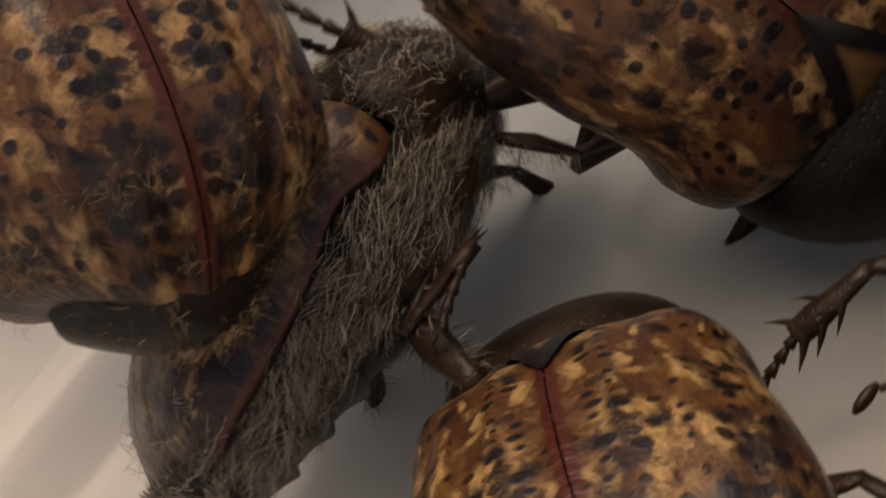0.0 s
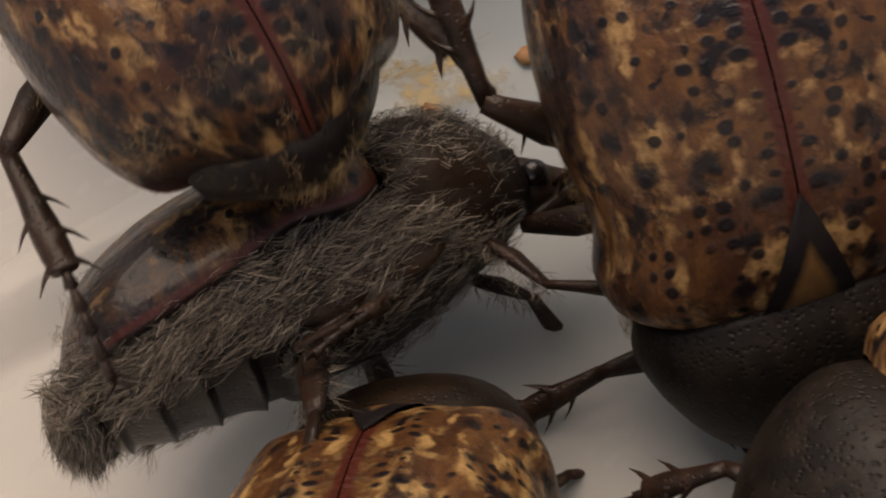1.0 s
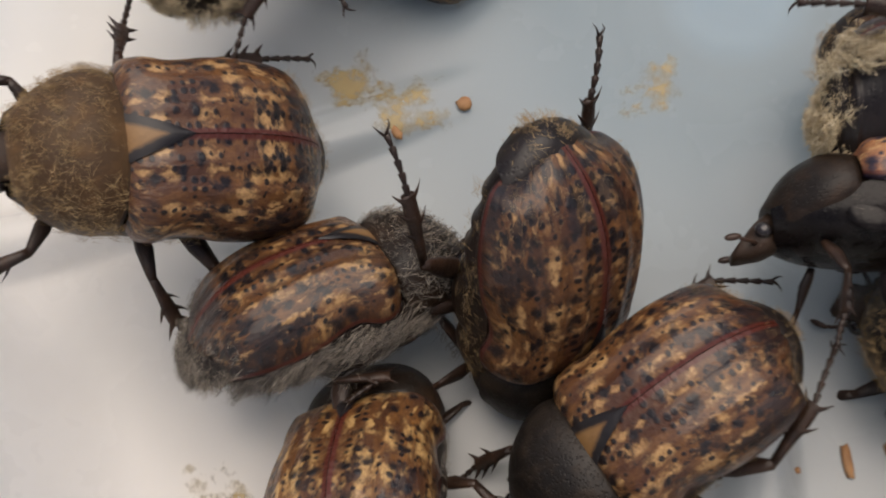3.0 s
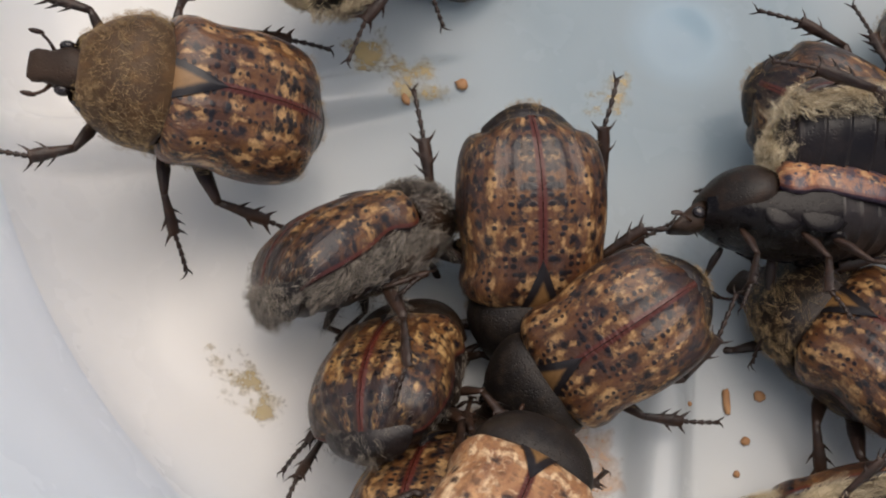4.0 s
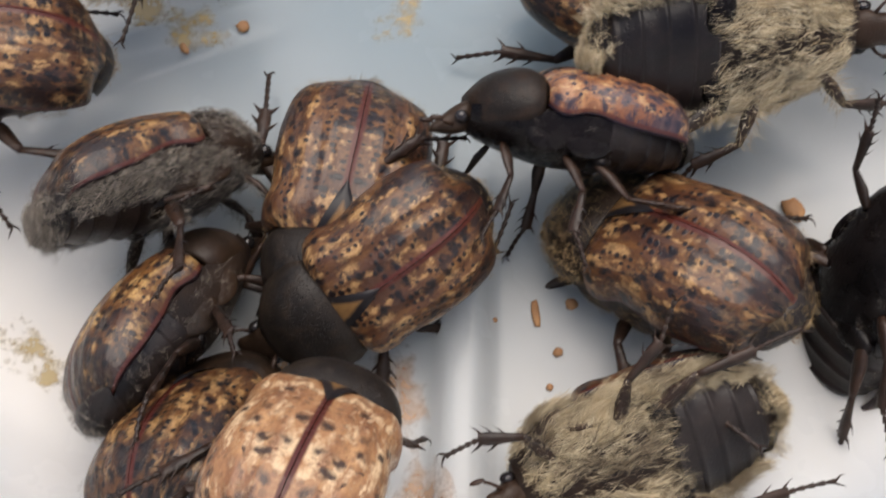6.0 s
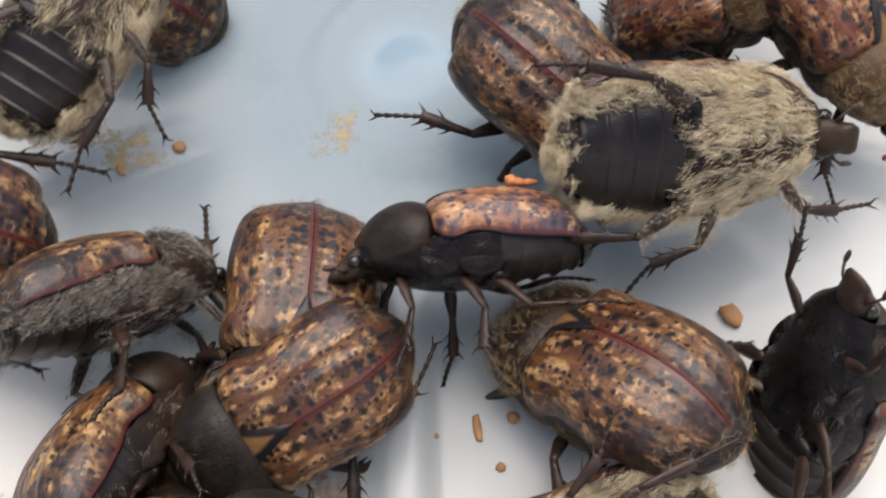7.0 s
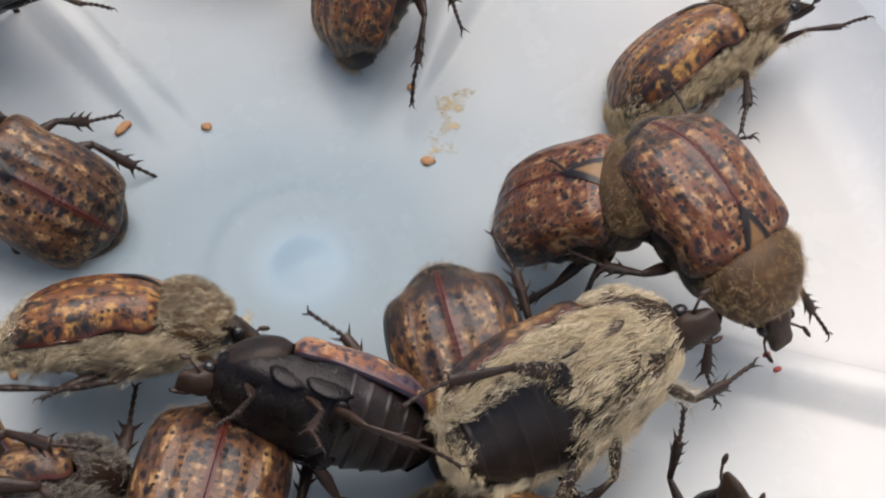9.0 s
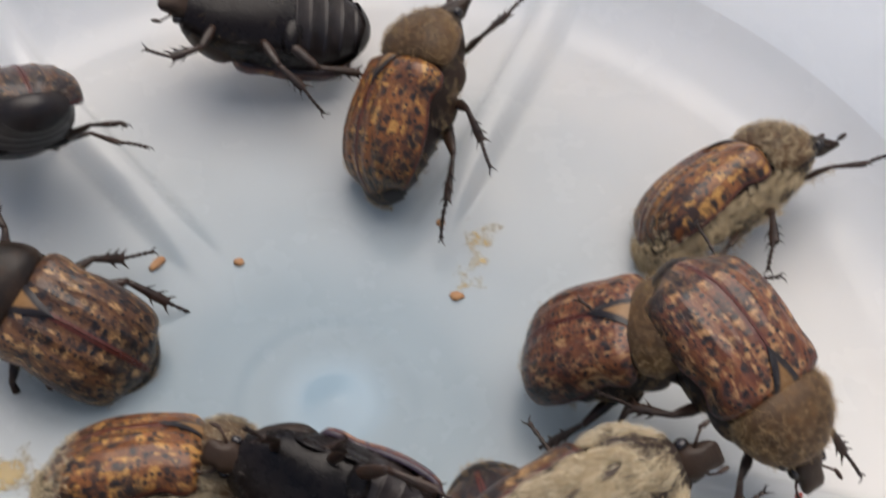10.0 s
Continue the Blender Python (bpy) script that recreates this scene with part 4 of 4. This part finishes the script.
def motions():
    """Where the living beetles go."""
    walk(wanderer, [
        (0, pose(-0.03203, 0.04628, 0.01838, 39.7, -23.3, 85.9)),
        (0.5, pose(-0.03245, 0.04608, 0.01833, 18.4, -23.0, 107.9)),
        (1, pose(-0.03214, 0.04833, 0.01819, 9.6, -20.6, 119.4)),
        (1.5, pose(-0.03544, 0.05250, 0.01848, 7.9, -15.3, 148.3)),
        (2, pose(-0.03760, 0.05229, 0.01450, 1.5, -22.5, 169.4)),
        (2.5, pose(-0.03978, 0.05089, 0.01508, -8.5, -31.4, -163.2)),
        (2.7, pose(-0.03792, 0.04775, 0.01394, -14.5, -33.4, -162.3)),
        (4, pose(-0.04176, 0.04566, 0.01252, -12.7, -28.6, -174.1)),
        (4.5, pose(-0.04069, 0.04608, 0.01244, -7.1, -21.9, -175.5)),
        (5, pose(-0.04030, 0.04609, 0.01229, -3.0, -18.4, -175.2)),
        (5.5, pose(-0.03987, 0.04613, 0.01231, 2.1, -17.3, -173.2)),
        (6, pose(-0.03943, 0.04622, 0.01256, 10.4, -19.6, -170.0)),
        (7.3, pose(-0.03751, 0.04259, 0.01146, -15.9, -11.7, 162.9)),
        (7.47, pose(-0.03490, 0.04180, 0.01182, 18.0, -25.1, 167.4)),
        (7.65, pose(-0.03214, 0.04097, 0.01219, 58.7, -39.2, 161.5)),
        (7.83, pose(-0.02938, 0.04014, 0.01256, 108.6, -45.5, 143.2)),
        (8, pose(-0.02677, 0.03936, 0.01292, 156.0, -39.8, 125.6)),
        (8.2, pose(-0.02691, 0.03894, 0.01283, 157.0, -39.4, 123.5)),
        (10, pose(-0.02691, 0.03894, 0.01283, 157.0, -39.4, 123.5)),
    ])
    walk(black_neck, [
        (0, pose(-0.01520, 0.03886, 0.00833, 28.9, 53.2, -57.3)),
        (0.5, pose(-0.01409, 0.03964, 0.00863, 8.1, 52.9, -84.7)),
        (1, pose(-0.01431, 0.03948, 0.00846, -8.4, 54.6, -89.0)),
        (1.5, pose(-0.01505, 0.04018, 0.00879, -14.9, 43.1, -83.3)),
        (2, pose(-0.01573, 0.04189, 0.00851, -43.2, 43.4, -89.5)),
        (2.5, pose(-0.01689, 0.04067, 0.00800, -73.3, 59.2, -109.2)),
        (2.7, pose(-0.01622, 0.03975, 0.00776, -71.7, 59.2, -110.5)),
        (4, pose(-0.01496, 0.03792, 0.00705, -1.3, 32.2, -81.7)),
        (4.5, pose(-0.01252, 0.03647, 0.00658, -4.3, 19.9, -96.6)),
        (5, pose(-0.01281, 0.03632, 0.00664, 1.3, 10.5, -102.7)),
        (5.5, pose(-0.01201, 0.03491, 0.00586, -1.8, 1.4, -95.6)),
        (6, pose(-0.01139, 0.03540, 0.00612, -9.9, -0.9, -101.3)),
        (7.5, pose(-0.00915, 0.03539, 0.00617, -13.7, -6.2, -93.9)),
        (8, pose(-0.00876, 0.03538, 0.00639, -12.2, -0.5, -98.8)),
        (8.5, pose(-0.00887, 0.03491, 0.00633, -10.4, 1.5, -102.6)),
        (9, pose(-0.00907, 0.03495, 0.00644, -9.2, 4.8, -105.2)),
        (9.5, pose(-0.00920, 0.03498, 0.00649, -8.6, 6.9, -106.9)),
        (10, pose(-0.00926, 0.03499, 0.00650, -8.3, 7.9, -107.6)),
    ])
    walk(furry_tilted, [
        (0, pose(-0.02994, 0.04159, 0.00679, -49.5, 4.5, 27.8)),
        (0.5, pose(-0.03022, 0.04105, 0.00666, -56.2, 8.5, 21.5)),
        (1, pose(-0.02999, 0.04073, 0.00662, -64.2, 8.5, 22.7)),
        (1.5, pose(-0.03026, 0.04076, 0.00665, -59.8, 11.4, 23.8)),
        (2, pose(-0.02943, 0.03951, 0.00679, -50.1, 7.9, 27.0)),
        (2.5, pose(-0.02902, 0.03916, 0.00703, -34.9, 11.3, 25.7)),
        (2.7, pose(-0.02880, 0.03913, 0.00717, -33.8, 13.2, 19.9)),
        (4, pose(-0.02806, 0.03644, 0.00753, -68.8, 21.2, 36.7)),
        (4.5, pose(-0.02699, 0.03657, 0.00775, -74.7, 20.4, 36.2)),
        (5, pose(-0.02659, 0.03689, 0.00809, -77.3, 23.8, 31.6)),
        (5.5, pose(-0.02577, 0.03708, 0.00839, -74.9, 25.6, 30.9)),
        (6, pose(-0.02519, 0.03721, 0.00854, -74.9, 28.9, 31.6)),
        (7.5, pose(-0.02325, 0.03783, 0.00852, -75.2, 30.0, 25.3)),
        (8, pose(-0.02253, 0.03786, 0.00846, -72.4, 30.1, 25.1)),
        (8.5, pose(-0.02193, 0.03801, 0.00842, -69.5, 30.0, 25.8)),
        (9, pose(-0.02193, 0.03805, 0.00844, -67.5, 28.1, 26.9)),
        (9.5, pose(-0.02193, 0.03807, 0.00845, -66.3, 26.8, 27.5)),
        (10, pose(-0.02193, 0.03809, 0.00846, -65.7, 26.2, 27.8)),
    ])
    walk(golden, [
        (0, pose(-0.00895, 0.02752, 0.00786, 0.9, 6.1, -167.0)),
        (0.5, pose(-0.00895, 0.02753, 0.00784, 1.3, 5.9, -167.8)),
        (1, pose(-0.00894, 0.02754, 0.00779, 1.9, 5.4, -169.3)),
        (1.5, pose(-0.00892, 0.02755, 0.00769, 3.0, 4.7, -171.6)),
        (2, pose(-0.00891, 0.02757, 0.00752, 4.5, 3.9, -174.9)),
        (2.5, pose(-0.00930, 0.02960, 0.00765, 7.7, 8.0, -158.6)),
        (2.7, pose(-0.00969, 0.02986, 0.00758, 11.5, 10.0, -152.4)),
        (4, pose(-0.00994, 0.02976, 0.00775, -6.1, 30.0, -145.2)),
        (4.5, pose(-0.00967, 0.02916, 0.00758, -20.8, 31.3, -151.1)),
        (5, pose(-0.00939, 0.02921, 0.00749, -27.5, 22.7, -147.1)),
        (5.5, pose(-0.00915, 0.02945, 0.00747, -33.7, 17.7, -150.1)),
        (6, pose(-0.00908, 0.02970, 0.00753, -35.0, 12.5, -149.2)),
        (7.5, pose(-0.01221, 0.02839, 0.00749, -31.9, 8.3, -154.6)),
        (8, pose(-0.01341, 0.02853, 0.00772, -26.9, 8.7, -148.5)),
        (8.5, pose(-0.01340, 0.02860, 0.00779, -29.4, 5.8, -149.3)),
        (9, pose(-0.01339, 0.02864, 0.00782, -31.1, 3.7, -149.9)),
        (9.5, pose(-0.01339, 0.02867, 0.00784, -32.2, 2.4, -150.2)),
        (10, pose(-0.01339, 0.02869, 0.00785, -32.8, 1.7, -150.3)),
    ])
    walk(striped, [
        (0, pose(-0.02749, 0.02888, 0.00621, 1.6, 37.2, 76.3)),
        (0.5, pose(-0.02769, 0.02912, 0.00629, 3.4, 38.5, 80.0)),
        (1, pose(-0.02792, 0.02940, 0.00641, 0.3, 37.8, 84.2)),
        (1.5, pose(-0.02713, 0.02878, 0.00599, -1.5, 39.1, 82.6)),
        (2, pose(-0.02793, 0.02904, 0.00598, -6.5, 38.2, 95.4)),
        (2.5, pose(-0.02782, 0.02863, 0.00560, -10.4, 38.8, 94.9)),
        (2.7, pose(-0.02757, 0.02833, 0.00548, -13.8, 40.1, 90.0)),
        (4, pose(-0.02446, 0.02724, 0.00541, -36.7, 44.7, 68.5)),
        (4.5, pose(-0.02525, 0.02711, 0.00560, -70.8, 29.0, 49.4)),
        (5, pose(-0.02429, 0.02676, 0.00575, -65.1, 28.3, 53.7)),
        (5.5, pose(-0.02457, 0.02687, 0.00604, -67.3, 25.8, 54.9)),
        (6, pose(-0.02431, 0.02675, 0.00590, -69.7, 22.5, 59.2)),
        (7.5, pose(-0.02329, 0.02679, 0.00535, -57.1, 22.1, 66.4)),
        (8, pose(-0.02336, 0.02684, 0.00532, -55.6, 20.7, 69.2)),
        (8.5, pose(-0.02342, 0.02689, 0.00531, -54.5, 19.7, 71.3)),
        (9, pose(-0.02347, 0.02692, 0.00530, -53.7, 18.9, 72.8)),
        (9.5, pose(-0.02350, 0.02694, 0.00530, -53.2, 18.3, 73.8)),
        (10, pose(-0.02351, 0.02695, 0.00529, -53.0, 18.1, 74.3)),
    ])
    walk(pale_top, [
        (0, pose(-0.01659, 0.01565, 0.01481, -9.7, 31.1, 75.9)),
        (0.5, pose(-0.01659, 0.01566, 0.01482, -9.5, 31.1, 75.7)),
        (1, pose(-0.01661, 0.01566, 0.01484, -9.2, 31.2, 75.2)),
        (1.5, pose(-0.01664, 0.01566, 0.01487, -8.6, 31.3, 74.5)),
        (2, pose(-0.01667, 0.01567, 0.01491, -7.9, 31.5, 73.6)),
        (2.5, pose(-0.01672, 0.01568, 0.01498, -6.9, 31.7, 72.3)),
        (2.7, pose(-0.01674, 0.01568, 0.01501, -6.4, 31.8, 71.7)),
        (4, pose(-0.01690, 0.01571, 0.01535, -2.3, 33.1, 66.2)),
        (4.5, pose(-0.01605, 0.01522, 0.01556, -1.3, 39.1, 65.8)),
        (5, pose(-0.01443, 0.01518, 0.01579, 0.2, 49.8, 74.7)),
        (5.5, pose(-0.01309, 0.01485, 0.01600, 3.3, 52.3, 77.8)),
        (6, pose(-0.01226, 0.01433, 0.01601, 5.8, 45.4, 73.2)),
        (7.5, pose(-0.01198, 0.01413, 0.01576, 4.6, 48.4, 77.0)),
        (8, pose(-0.01191, 0.01408, 0.01571, 4.3, 49.2, 77.9)),
        (8.5, pose(-0.01185, 0.01404, 0.01567, 4.1, 49.7, 78.7)),
        (9, pose(-0.01181, 0.01400, 0.01565, 4.0, 50.2, 79.2)),
        (9.5, pose(-0.01178, 0.01398, 0.01563, 3.9, 50.4, 79.6)),
        (10, pose(-0.01176, 0.01397, 0.01562, 3.8, 50.6, 79.8)),
    ])
    walk(large_gold, [
        (0, pose(0.01406, 0.03212, 0.00587, -7.2, 13.6, 146.0)),
        (0.5, pose(0.01404, 0.03213, 0.00587, -7.0, 13.8, 145.9)),
        (1, pose(0.01399, 0.03216, 0.00587, -6.6, 14.1, 145.7)),
        (1.5, pose(0.01393, 0.03221, 0.00587, -6.0, 14.7, 145.4)),
        (2, pose(0.01384, 0.03227, 0.00586, -5.2, 15.4, 145.1)),
        (2.5, pose(0.01372, 0.03235, 0.00586, -4.1, 16.4, 144.6)),
        (2.7, pose(0.01366, 0.03239, 0.00586, -3.6, 17.0, 144.3)),
        (4, pose(0.01322, 0.03270, 0.00585, 1.0, 21.4, 142.6)),
        (4.5, pose(0.01311, 0.03284, 0.00587, 3.1, 23.5, 141.6)),
        (5, pose(0.01317, 0.03237, 0.00575, 2.3, 27.6, 138.2)),
        (5.5, pose(0.01334, 0.03144, 0.00553, 4.3, 30.8, 143.1)),
        (6, pose(0.01301, 0.03102, 0.00545, 7.2, 28.3, 142.8)),
        (7.5, pose(0.01342, 0.03051, 0.00510, 10.8, 28.0, 138.1)),
        (8, pose(0.01382, 0.03079, 0.00523, 11.9, 33.9, 140.7)),
        (8.5, pose(0.01376, 0.03091, 0.00558, 9.8, 31.2, 140.5)),
        (9, pose(0.01371, 0.03100, 0.00581, 8.4, 29.2, 140.3)),
        (9.5, pose(0.01368, 0.03106, 0.00595, 7.5, 28.0, 140.3)),
        (10, pose(0.01367, 0.03108, 0.00602, 7.0, 27.4, 140.3)),
    ])
    walk(dark_side, [
        (0, pose(0.00623, 0.04183, 0.01113, 93.6, 3.2, -171.6)),
        (0.5, pose(0.00622, 0.04182, 0.01113, 93.5, 3.2, -171.7)),
        (1, pose(0.00620, 0.04181, 0.01113, 93.4, 3.0, -171.8)),
        (1.5, pose(0.00617, 0.04178, 0.01112, 93.1, 2.8, -172.1)),
        (2, pose(0.00613, 0.04173, 0.01111, 92.8, 2.5, -172.5)),
        (2.5, pose(0.00607, 0.04168, 0.01109, 92.2, 1.9, -173.0)),
        (2.7, pose(0.00604, 0.04165, 0.01107, 91.8, 1.6, -173.4)),
        (4, pose(0.00580, 0.04139, 0.01086, 88.8, -1.4, -176.5)),
        (4.5, pose(0.00613, 0.04172, 0.01103, 87.1, -4.3, -179.7)),
        (5, pose(0.00704, 0.04094, 0.01093, 82.7, -6.9, 179.2)),
        (5.5, pose(0.00657, 0.04030, 0.01071, 76.1, -9.7, 178.1)),
        (6, pose(0.00600, 0.03976, 0.01056, 66.4, -13.9, 177.1)),
        (7.5, pose(0.00149, 0.03970, 0.00973, 73.7, -3.7, -171.6)),
        (8, pose(0.00026, 0.03968, 0.00992, 79.6, -14.2, -179.2)),
        (8.5, pose(-0.00036, 0.04120, 0.01042, 89.5, -16.6, -178.6)),
        (9, pose(0.00036, 0.04359, 0.01020, 108.3, -14.6, 164.0)),
        (9.5, pose(-0.00041, 0.04699, 0.01091, 128.9, -9.5, 159.7)),
        (10, pose(-0.00033, 0.04775, 0.01105, 139.9, -8.9, 156.0)),
    ])
    walk(covered, [
        (0, pose(0.01423, 0.05088, 0.00571, 27.6, 7.2, -16.7)),
        (0.5, pose(0.01423, 0.05089, 0.00571, 27.6, 7.3, -16.8)),
        (1, pose(0.01421, 0.05091, 0.00571, 27.5, 7.3, -16.9)),
        (1.5, pose(0.01418, 0.05095, 0.00571, 27.5, 7.4, -17.0)),
        (2, pose(0.01414, 0.05100, 0.00571, 27.5, 7.5, -17.2)),
        (2.5, pose(0.01408, 0.05108, 0.00571, 27.4, 7.7, -17.6)),
        (2.7, pose(0.01405, 0.05112, 0.00572, 27.4, 7.8, -17.8)),
        (4, pose(0.01379, 0.05144, 0.00574, 27.1, 8.8, -19.7)),
        (4.5, pose(0.01366, 0.05162, 0.00576, 26.9, 9.4, -21.0)),
        (5, pose(0.01348, 0.05185, 0.00582, 26.5, 10.4, -22.9)),
        (5.5, pose(0.01325, 0.05215, 0.00594, 25.8, 11.9, -26.0)),
        (6, pose(0.01294, 0.05254, 0.00621, 24.7, 14.2, -30.7)),
        (7.5, pose(0.01174, 0.05409, 0.00802, 17.1, 22.7, -54.1)),
        (8, pose(0.01127, 0.05099, 0.00587, 15.1, 17.2, -70.8)),
        (8.5, pose(0.01206, 0.04975, 0.00612, 17.1, 18.5, -72.8)),
        (9, pose(0.01293, 0.04621, 0.00548, 10.3, 19.9, -77.3)),
        (9.5, pose(0.01451, 0.04263, 0.00443, 12.5, 19.1, -74.4)),
        (10, pose(0.01459, 0.04159, 0.00422, 14.4, 18.6, -71.1)),
    ])
    walk(woolly_belly, [
        (0, pose(0.01057, 0.04763, 0.01237, -136.0, 3.0, -0.1)),
        (0.5, pose(0.01063, 0.04761, 0.01237, -136.0, 3.1, -0.1)),
        (1, pose(0.01075, 0.04758, 0.01237, -136.0, 3.1, -0.0)),
        (1.5, pose(0.01094, 0.04752, 0.01237, -135.9, 3.1, 0.1)),
        (2, pose(0.01120, 0.04744, 0.01237, -135.9, 3.1, 0.4)),
        (2.5, pose(0.01157, 0.04733, 0.01237, -135.8, 3.2, 0.7)),
        (2.7, pose(0.01176, 0.04727, 0.01237, -135.7, 3.2, 1.0)),
        (4, pose(0.01339, 0.04678, 0.01239, -135.1, 3.5, 2.9)),
        (4.5, pose(0.01426, 0.04652, 0.01240, -134.6, 3.7, 4.3)),
        (5, pose(0.01532, 0.04623, 0.01241, -133.8, 4.0, 5.7)),
        (5.5, pose(0.01655, 0.04594, 0.01242, -132.4, 4.6, 7.0)),
        (6, pose(0.01794, 0.04568, 0.01249, -130.8, 5.5, 7.9)),
        (7.5, pose(0.02085, 0.04588, 0.01352, -124.4, 8.7, 4.7)),
        (8, pose(0.02040, 0.04239, 0.01317, -124.8, -3.8, 23.3)),
        (8.5, pose(0.02094, 0.04268, 0.01332, -123.2, -6.8, 20.5)),
        (9, pose(0.01996, 0.04310, 0.01199, -123.3, -4.4, 24.7)),
        (9.5, pose(0.01821, 0.04370, 0.01156, -123.6, -6.5, 25.0)),
        (10, pose(0.01821, 0.04369, 0.01143, -124.8, -9.7, 26.7)),
    ])
    walk(tumbler, [
        (0, pose(-0.03900, 0.06949, 0.01335, -167.9, -9.0, 56.0)),
        (0.5, pose(-0.03884, 0.06938, 0.01335, -167.9, -9.0, 56.0)),
        (1, pose(-0.03850, 0.06915, 0.01335, -167.9, -9.0, 56.0)),
        (1.5, pose(-0.03792, 0.06877, 0.01335, -167.9, -9.0, 56.0)),
        (2, pose(-0.03703, 0.06817, 0.01335, -167.9, -9.0, 56.0)),
        (2.5, pose(-0.03569, 0.06728, 0.01335, -167.8, -9.0, 56.0)),
        (2.7, pose(-0.03504, 0.06685, 0.01335, -167.8, -9.1, 56.0)),
        (4, pose(-0.03008, 0.06359, 0.01335, -167.6, -9.2, 56.0)),
        (4.5, pose(-0.02884, 0.06270, 0.01335, -167.3, -9.4, 55.9)),
        (5, pose(-0.02798, 0.06201, 0.01334, -166.8, -9.8, 55.9)),
        (5.5, pose(-0.02738, 0.06143, 0.01333, -165.9, -10.4, 55.8)),
        (6, pose(-0.02695, 0.06088, 0.01328, -164.0, -11.8, 55.5)),
        (7.5, pose(-0.02602, 0.05905, 0.01285, -152.8, -19.2, 53.0)),
        (8, pose(-0.02570, 0.05813, 0.01199, -141.2, -25.8, 49.0)),
        (8.5, pose(-0.02335, 0.05616, 0.01057, -110.2, -27.3, 24.3)),
        (8.7, pose(-0.02250, 0.05557, 0.01002, -110.2, -23.1, 21.6)),
        (8.768, pose(-0.01999, 0.05462, 0.00924, -90.1, -17.4, 12.2)),
        (8.834, pose(-0.01754, 0.05370, 0.00849, -72.2, -9.5, 5.9)),
        (8.9, pose(-0.01510, 0.05278, 0.00773, -55.6, -0.0, 2.3)),
        (9.5, pose(-0.01441, 0.05278, 0.00777, -44.8, 6.4, -0.7)),
        (10, pose(-0.01394, 0.05233, 0.00786, -36.2, 3.7, 2.1)),
    ])
    walk(flake, [
        (0, pose(0.00952, 0.04649, 0.01240, 93.6, 3.2, -171.6)),
        (0.5, pose(0.00952, 0.04647, 0.01240, 93.5, 3.2, -171.7)),
        (1, pose(0.00951, 0.04644, 0.01240, 93.4, 3.0, -171.8)),
        (1.5, pose(0.00951, 0.04640, 0.01239, 93.1, 2.8, -172.1)),
        (2, pose(0.00951, 0.04632, 0.01239, 92.8, 2.5, -172.5)),
        (2.5, pose(0.00951, 0.04622, 0.01237, 92.2, 1.9, -173.0)),
        (2.7, pose(0.00951, 0.04616, 0.01235, 91.8, 1.6, -173.4)),
        (4, pose(0.00957, 0.04566, 0.01214, 88.8, -1.4, -176.5)),
        (4.5, pose(0.01021, 0.04572, 0.01223, 87.1, -4.3, -179.7)),
        (5, pose(0.01128, 0.04473, 0.01224, 82.7, -6.9, 179.2)),
        (5.5, pose(0.01100, 0.04378, 0.01224, 76.1, -9.7, 178.1)),
        (6, pose(0.01072, 0.04272, 0.01233, 66.4, -13.9, 177.1)),
        (7.5, pose(0.00508, 0.04379, 0.01185, 73.7, -3.7, -171.6)),
        (8, pose(0.00458, 0.04349, 0.01089, 79.6, -14.2, -179.2)),
        (8.5, pose(0.00375, 0.04534, 0.01055, 89.5, -16.6, -178.6)),
        (9, pose(0.00524, 0.04661, 0.00915, 108.3, -14.6, 164.0)),
        (9.5, pose(0.00443, 0.04943, 0.00874, 128.9, -9.5, 159.7)),
        (10, pose(0.00443, 0.04958, 0.00819, 139.9, -8.9, 156.0)),
    ])


motions()
